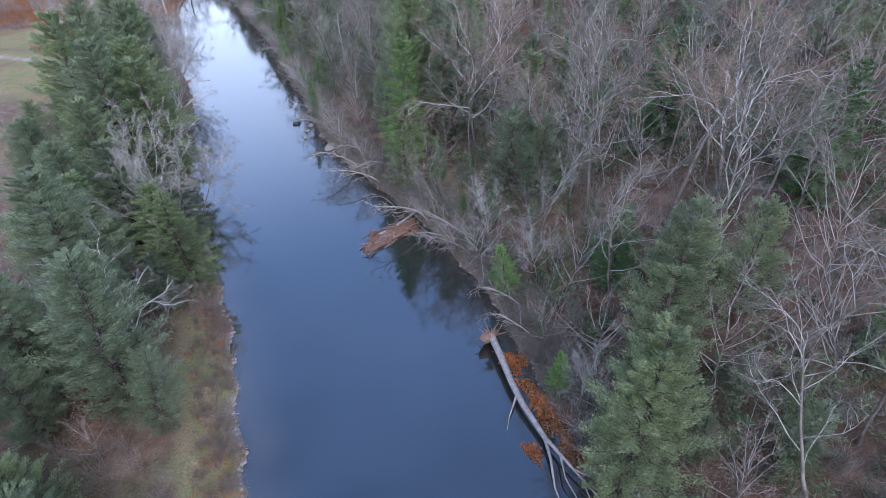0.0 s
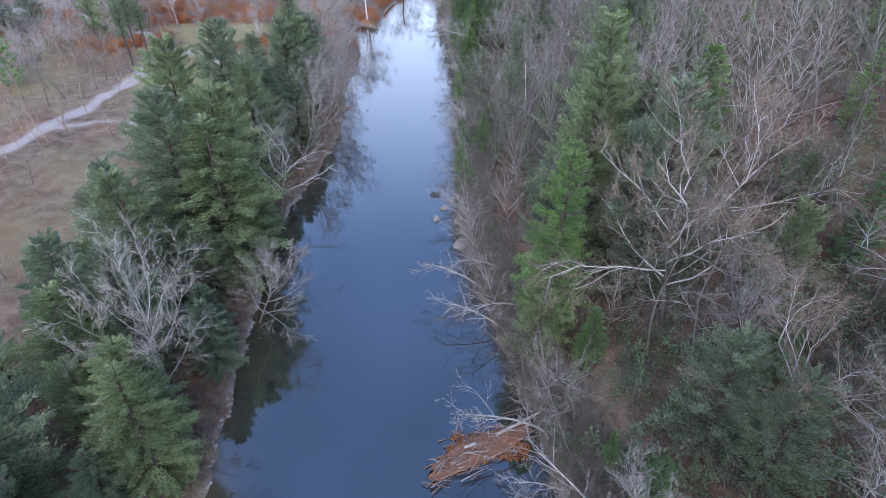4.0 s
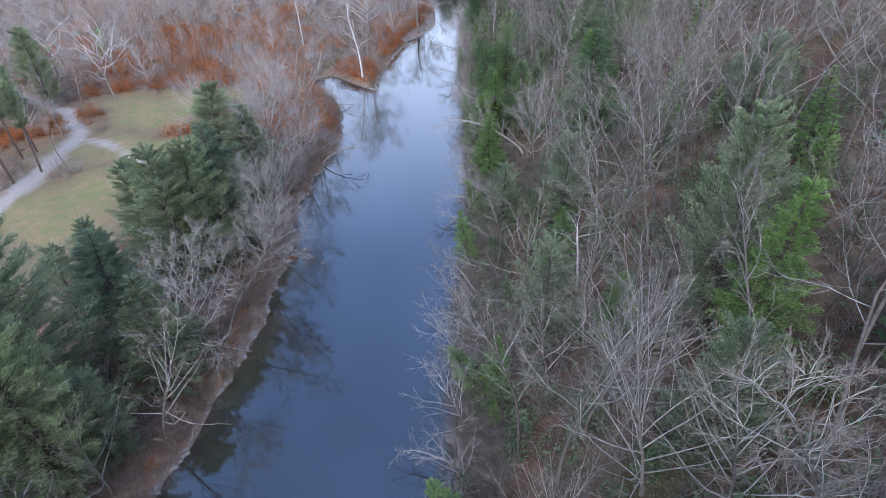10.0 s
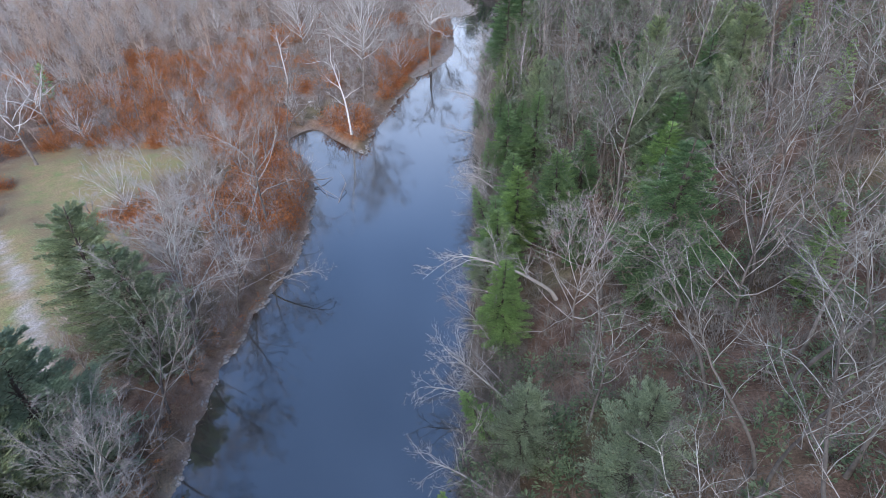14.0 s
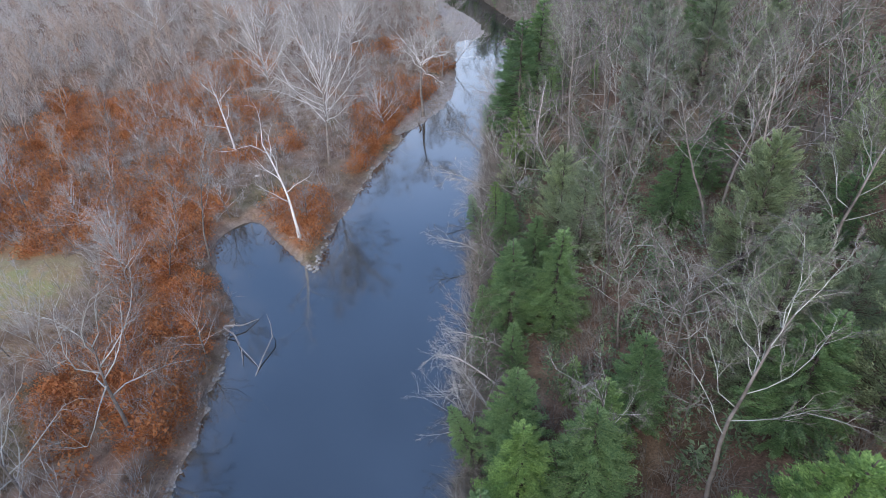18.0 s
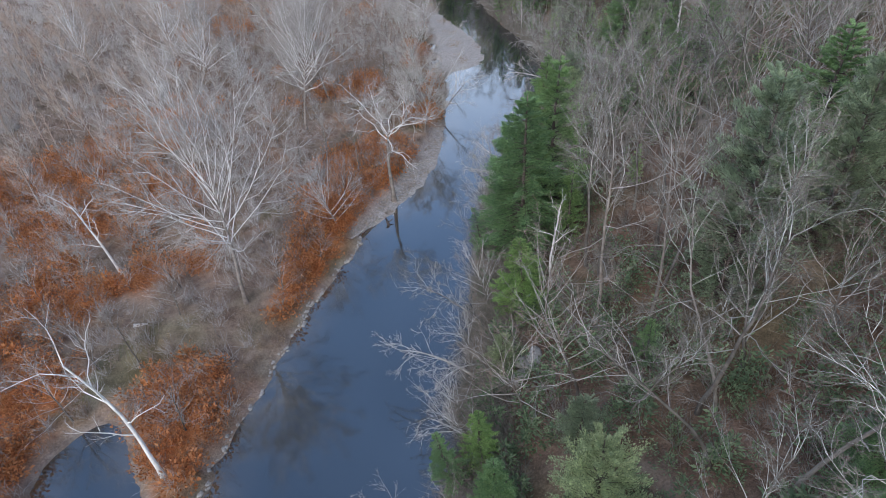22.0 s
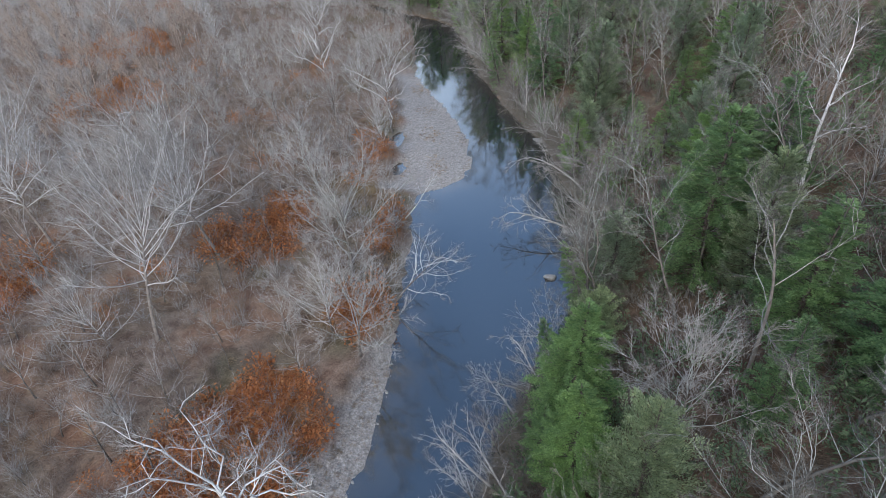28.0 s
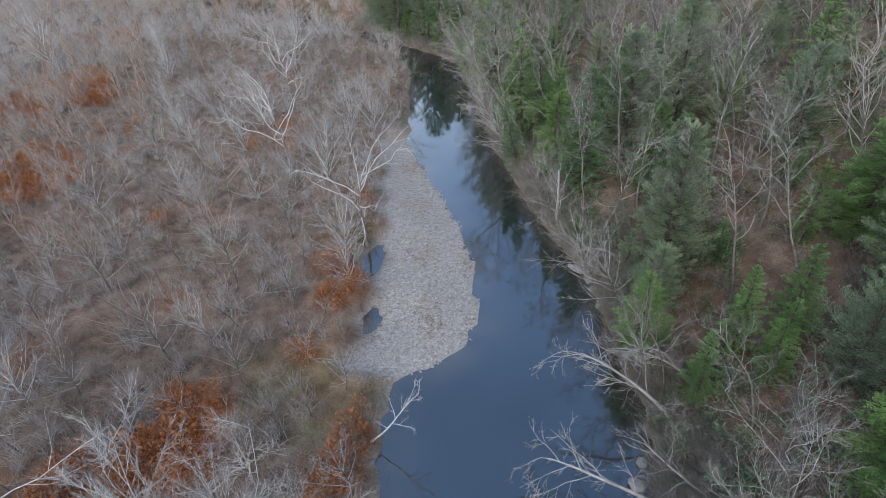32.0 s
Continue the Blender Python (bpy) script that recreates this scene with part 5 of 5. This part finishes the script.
boulder(23.2, 313.2, 0.3, (0.5, 1.0, 0.4), 31, STONE_PALE, "pale slab on the far bank")
boulder(25.8, 287.4, 0.15, (0.6, 0.5, 0.5), 32, STONE_PALE, PALE)
boulder(25.2, 285.1, 0.2, (0.8, 0.6, 0.6), 33, STONE_PALE, PALE)
boulder(22.1, 274.3, 0.15, (0.8, 0.5, 0.5), 34, STONE_PALE, PALE)
boulder(24.0, 311.0, 0.3, (0.9, 0.6, 0.5), 35, STONE_PALE, PALE)


def limb_mesh(name, pts, r0, r1, mat, sides=7):
    s, pts = Soup(), np.asarray(pts, float)
    s.tube(pts, np.linspace(r0, r1, len(pts)), sides)
    return smooth(s.mesh(name, mat))


def fallen_tree():
    """The bleached trunk along the right bank, its torn-up roots upstream."""
    root = tagged(new("fallen_tree"), "bleached fallen tree lying in the shallows, root plate torn up", "fallen tree")
    part("trunk", limb_mesh("trunk", [(6.9, -9.3, 1.3), (6.3, -12.5, 1.15), (5.5, -15.8, 1.0), (5.0, -19, 0.85), (4.8, -23.1, 0.7)], 0.42, 0.26, WOOD_GREY, 9), root)
    for pts, r in (([(5.2, -17.5, 0.9), (4.3, -18.3, 0.6), (3.2, -19.3, 0.3), (2.1, -20.6, -0.1)], 0.15), ([(4.8, -23.0, 0.7), (4.0, -25.2, 0.5), (2.8, -27.6, 0.1), (2.3, -30, -0.1)], 0.2),
                   ([(4.8, -23.0, 0.7), (5.0, -25.8, 0.8), (5.4, -29.5, 0.7), (6.0, -34, 0.4)], 0.23), ([(4.9, -25.4, 0.8), (3.9, -27.5, 0.8), (3.6, -30.5, 0.6)], 0.11),
                   ([(5.1, -27, 0.8), (6.2, -29.0, 1.0), (7.3, -31.5, 1.1)], 0.10), ([(5.2, -28.2, 0.8), (4.4, -30.4, 1.1), (4.3, -32.5, 1.0)], 0.08)):
        part("branch", limb_mesh("branch", pts, r, 0.03, WOOD_GREY, 6), root)
    rng = np.random.default_rng(3)
    part("root_plate", stone_mesh("root_plate", 40, WOOD_BROWN, (1.4, 0.6, 1.1)), root, "brown earth-caked root plate").matrix_basis = pose(6.9, -9.1, 1.1, 0, 0, 15)
    for k in range(14):
        a = k * 0.46 + rng.normal(0, 0.1)
        d = np.array([math.cos(a), 0.35 + rng.normal(0, 0.25), math.sin(a)])
        p = np.array([6.9, -9.2, 1.2])
        tip = p + d * rng.uniform(1.3, 2.1)
        tip[2] = max(tip[2], 0.05)
        part("root", limb_mesh("root", [p, p + (tip - p) * 0.5 + rng.normal(0, 0.12, 3), tip], 0.13, 0.03, WOOD_BROWN, 5), root)


fallen_tree()


def leaf_bed(x, y, sx, sy, seed, z=None):
    """A flat drift of many dead leaves."""
    rng = np.random.default_rng(seed)
    n = int(260 * sx * sy) + 60
    a, r = rng.random(n) * 6.283, rng.random(n) ** 0.6
    r *= 1 + 0.3 * np.sin(3 * a + seed) + 0.15 * np.sin(7 * a)
    at = np.stack([x + sx * r * np.cos(a), y + sy * r * np.sin(a), np.zeros(n)], 1)
    at[:, 2] = np.maximum(height(at[:, 0], at[:, 1]), 0.0) + rng.uniform(0.01, 0.12, n)
    way = unit(rng.normal(0, 1, (n, 3)) * (1, 1, 0.2))
    side = unit(np.cross(way, rng.normal(0, 0.3, (n, 3)) + (0, 0, 1)))
    s, size = Soup(), rng.uniform(0.14, 0.3, n)
    s.blades(at, way, side, size, size * 0.4)
    return tagged(new("leaf_drift", s.mesh("leaf_drift", LEAF_RUST)), "drift of matted rust-brown leaves at the water's edge", "leaves", "leaf drifts")


leaf_bed(3.2, -23.6, 0.7, 1.2, 51, 0.06)
leaf_bed(7.6, -12.9, 1.6, 1.8, 52, 0.12)
leaf_bed(7.3, -19.5, 1.5, 3.6, 53, 0.15)
leaf_bed(7.0, -25, 1.3, 3.0, 54, 0.15)
leaf_bed(-14.7, 106.2, 0.7, 0.5, 55)


def debris_raft():
    raft = tagged(new("debris_raft"), "raft of brown driftwood and leaves caught against the bank", "driftwood pile")
    part("mat", stone_mesh("mat", 61, LITTER, (4.6, 1.3, 0.4), 3), raft, "matted brown leaves and sticks").matrix_basis = pose(5.0, 17.2, 0.1, 0, 0, 24)
    part("mat", stone_mesh("mat", 62, LITTER, (2.0, 0.9, 0.3), 3), raft).matrix_basis = pose(1.6, 15.7, 0.08, 0, 0, 30)
    rng = np.random.default_rng(8)
    for k in range(150):
        c = np.array([rng.uniform(0.3, 10.2), 0, 0])
        c[1] = 15.1 + 0.42 * c[0] + rng.normal(0, 0.95)
        c[2] = 0.3 + rng.uniform(-0.15, 0.3)
        a = 0.4 + rng.normal(0, 0.6)
        d = np.array([math.cos(a), math.sin(a), rng.normal(0, 0.06)]) * rng.uniform(0.5, 1.6)
        part("stick", limb_mesh("stick", [c - d, c + rng.normal(0, 0.06, 3), c + d], 0.06, 0.025, WOOD_BROWN if k % 4 else WOOD_GREY, 5), raft)
    part("log", limb_mesh("log", [(3.3, 17.0, 0.85), (4.4, 17.4, 0.85)], 0.15, 0.14, WOOD_GREY), raft, "short pale log")
    part("log", limb_mesh("log", [(6.5, 18.3, 0.8), (9.0, 19.4, 1.0), (11.5, 20.3, 1.7)], 0.17, 0.1, WOOD_GREY), raft, "pale grey log")


debris_raft()
leaf_bed(5.0, 17.2, 4.0, 1.6, 59)


def driftwood(name, label, limbs, mat=WOOD_GREY):
    root = tagged(new(name), label, "driftwood")
    for pts, r in limbs:
        part("branch", limb_mesh("branch", pts, r, r * 0.35, mat, 6), root)


driftwood("snag", "bleached forked branch sticking out of the shallows",
          [([(-11.6, 158.8, -0.2), (-11.6, 161.6, 0.3), (-11.3, 164.8, 0.9), (-12.0, 166.4, 1.3), (-12.9, 167.8, 1.7)], 0.09),
           ([(-16.8, 165.9, 0.3), (-15.0, 163.6, 0.4), (-12.4, 161.4, 0.25), (-11.5, 160.6, 0.0)], 0.075), ([(-14.6, 163.2, 0.4), (-13.6, 161.0, 0.1)], 0.07)])
driftwood("snag", "pale dead limbs reaching down from the bank to the water",
          [([(-17.8, 166.2, 1.0), (-15.8, 166.9, 0.6), (-14.6, 168.6, 0.1)], 0.12), ([(-17.8, 166.0, 1.0), (-16.2, 165.2, 0.5), (-15.2, 164.2, -0.1)], 0.1)])
driftwood("stump", "dark waterlogged stump at the gravel bank", [([(-1.2, 227.6, -0.4), (-1.5, 228.1, 0.5), (-1.9, 228.6, 1.0)], 0.28), ([(-1.5, 228.1, 0.2), (-0.8, 228.9, 0.5)], 0.14)], BARK_DARK)
driftwood("drift_log", "long weathered log stranded along the bank", [([(-6.6, 222.6, 0.6), (-5.2, 224.6, 0.55), (-3.4, 228.9, 0.5)], 0.2)])
driftwood("stump", "dark stump at the foot of the bank", [([(2.6, 266.6, -0.2), (2.8, 267.2, 0.7), (3.1, 267.5, 1.1)], 0.3)], BARK_DARK)
driftwood("drift_log", "short white log on the leafy flat", [([(-28.0, 203.5, float(height(-28, 203.5)) + 0.2), (-26.4, 203.8, float(height(-26.4, 203.8)) + 0.2)], 0.25)], BARK_WHITE)
pole = tagged(new("pole", limb_mesh("pole", [(19.6, 325.0, float(height(19.6, 325)) - 0.3), (19.6, 325.0, 7.0), (19.5, 325.0, 9.5)], 0.13, 0.09, BARK_PALE, 8)), "bare pale pole of a snapped tree on the bank", "dead trunk")


# ---- shed behind the pines ----
SIDING = plain("weathered_siding", [(0.3, (0.20, 0.17, 0.14)), (0.7, (0.34, 0.30, 0.26))], 2.0)
ROOFING = plain("pale_blue_metal", [(0.3, (0.38, 0.55, 0.60)), (0.7, (0.52, 0.70, 0.74))], 1.2, rough=0.45, relief=0.01)


def box_mesh(name, lo, hi, mat):
    bm = bmesh.new()
    bmesh.ops.create_cube(bm, size=1)
    for v in bm.verts:
        v.co = Vector([(lo[k] + hi[k]) / 2 + v.co[k] * (hi[k] - lo[k]) for k in range(3)])
    bmesh.ops.bevel(bm, geom=bm.edges[:], offset=0.015, segments=1, affect="EDGES")
    me = bpy.data.meshes.new(name)
    bm.to_mesh(me)
    bm.free()
    me.materials.append(mat)
    return me


def shed(x, y, turn):
    """A low shed with a pitched metal roof in ribbed sheets."""
    root = tagged(new("shed"), "low wooden shed with a pale blue metal roof", "shed")
    root.matrix_basis = pose(x, y, float(height(x, y)) - 0.1, 0, 0, turn)
    for lo, hi in (((-3, -4.5, 0), (3, -4.38, 2.3)), ((-3, 4.38, 0), (3, 4.5, 2.3)), ((-3, -4.38, 0), (-2.88, 4.38, 2.3)), ((2.88, -4.38, 0), (3, 4.38, 2.3))):
        part("wall", box_mesh("wall", lo, hi, SIDING), root)
    pitch = math.atan2(1.3, 3.3)
    for side in (-1, 1):
        for k in range(9):
            me = box_mesh("roof_sheet", (0, -5 + 1.112 * k, 0), (3.65, -5 + 1.112 * (k + 1) - 0.02, 0.03), ROOFING)
            sheet = part("roof_sheet", me, root)
            sheet.matrix_basis = Matrix.Translation((0, 0, 3.62)) @ Matrix.Rotation(0 if side > 0 else math.pi, 4, "Z") @ Matrix.Rotation(pitch, 4, "Y")
            rib = part("rib", box_mesh("rib", (0, -5 + 1.112 * k - 0.02, 0.032), (3.65, -5 + 1.112 * k + 0.04, 0.075), ROOFING), sheet)
    part("ridge_cap", box_mesh("ridge_cap", (-0.18, -5.02, 3.63), (0.18, 5.02, 3.70), ROOFING), root)


shed(-47.6, 15.2, 8)


# ---- stones of the bars and banks ----
def pebble_shape(seed):
    me = stone_mesh("pebble", 70 + seed, STONE_PALE, (0.5, 0.4, 0.3), 1)
    out = shape_of(me)
    bpy.data.meshes.remove(me)
    return out


PEBBLES = [pebble_shape(k) for k in range(4)]
strew("bar_stones", "pale grey cobbles strewn over the gravel bars", "stones", PEBBLES, STONE_PALE,
      spots(11, 14000, -16, 11, 220, 362, lambda x, y, u: (gravel_at(x, y) > 0.55) & (edge(x, y) > -0.4) & (x < left_bank(y) + 1) & (u < 0.9), 0.12, 0.5), 12)
strew("bar_leaves", "scattered brown leaves caught among the cobbles", "leaves", [leafy_shape(60 + k, 10, 0.3, 0.5) for k in range(3)], LEAF_TAN,
      spots(13, 2500, -8, 10, 296, 350, lambda x, y, u: (gravel_at(x, y) > 0.6) & (edge(x, y) > 0.3) & (np.sin(0.5 * y) + np.sin(0.9 * x + 0.2 * y) + u > 1.1), 0.3, 0.6, 0.5), 14)
SMALL = [leafy_shape(80 + k, 40, 0.22, 0.13) for k in range(4)]
strew("fallen_leaves", "red-brown fallen leaves drifted on the open bank", "leaves", SMALL, LEAF_RUST,
      [r for r in along(31, 5200, left_bank, -1, -50, 175, 0.9, 4.5, 0.4, 1.1, 0.5) if math.sin(0.31 * r[1]) + math.sin(0.13 * r[1] + 1.7 * r[0]) > 0.1], 21)
strew("fallen_leaves", "brown fallen leaves under the trees of the wooded bank", "leaves", SMALL, LEAF_TAN, along(32, 7000, right_bank, 1, -60, 420, 0.4, 6.0, 0.4, 1.2, 0.5), 22)
strew("shore_stones", "pale cobbles lining the foot of the open bank", "stones", PEBBLES, STONE_PALE, along(33, 9000, left_bank, -1, -50, 225, -0.5, 0.7, 0.12, 0.75), 23)
strew("shore_stones", "grey cobbles along the foot of the wooded bank", "stones", PEBBLES, STONE_PALE, along(34, 6000, right_bank, 1, -60, 420, -0.5, 0.6, 0.12, 0.7), 24)
strew("tussocks", "low dry grass tussocks on the open bank", "grass", BRUSH, LEAF_TAN, along(35, 6000, left_bank, -1, -50, 290, 0.7, 4.0, 0.35, 1.0, 0.6), 25)
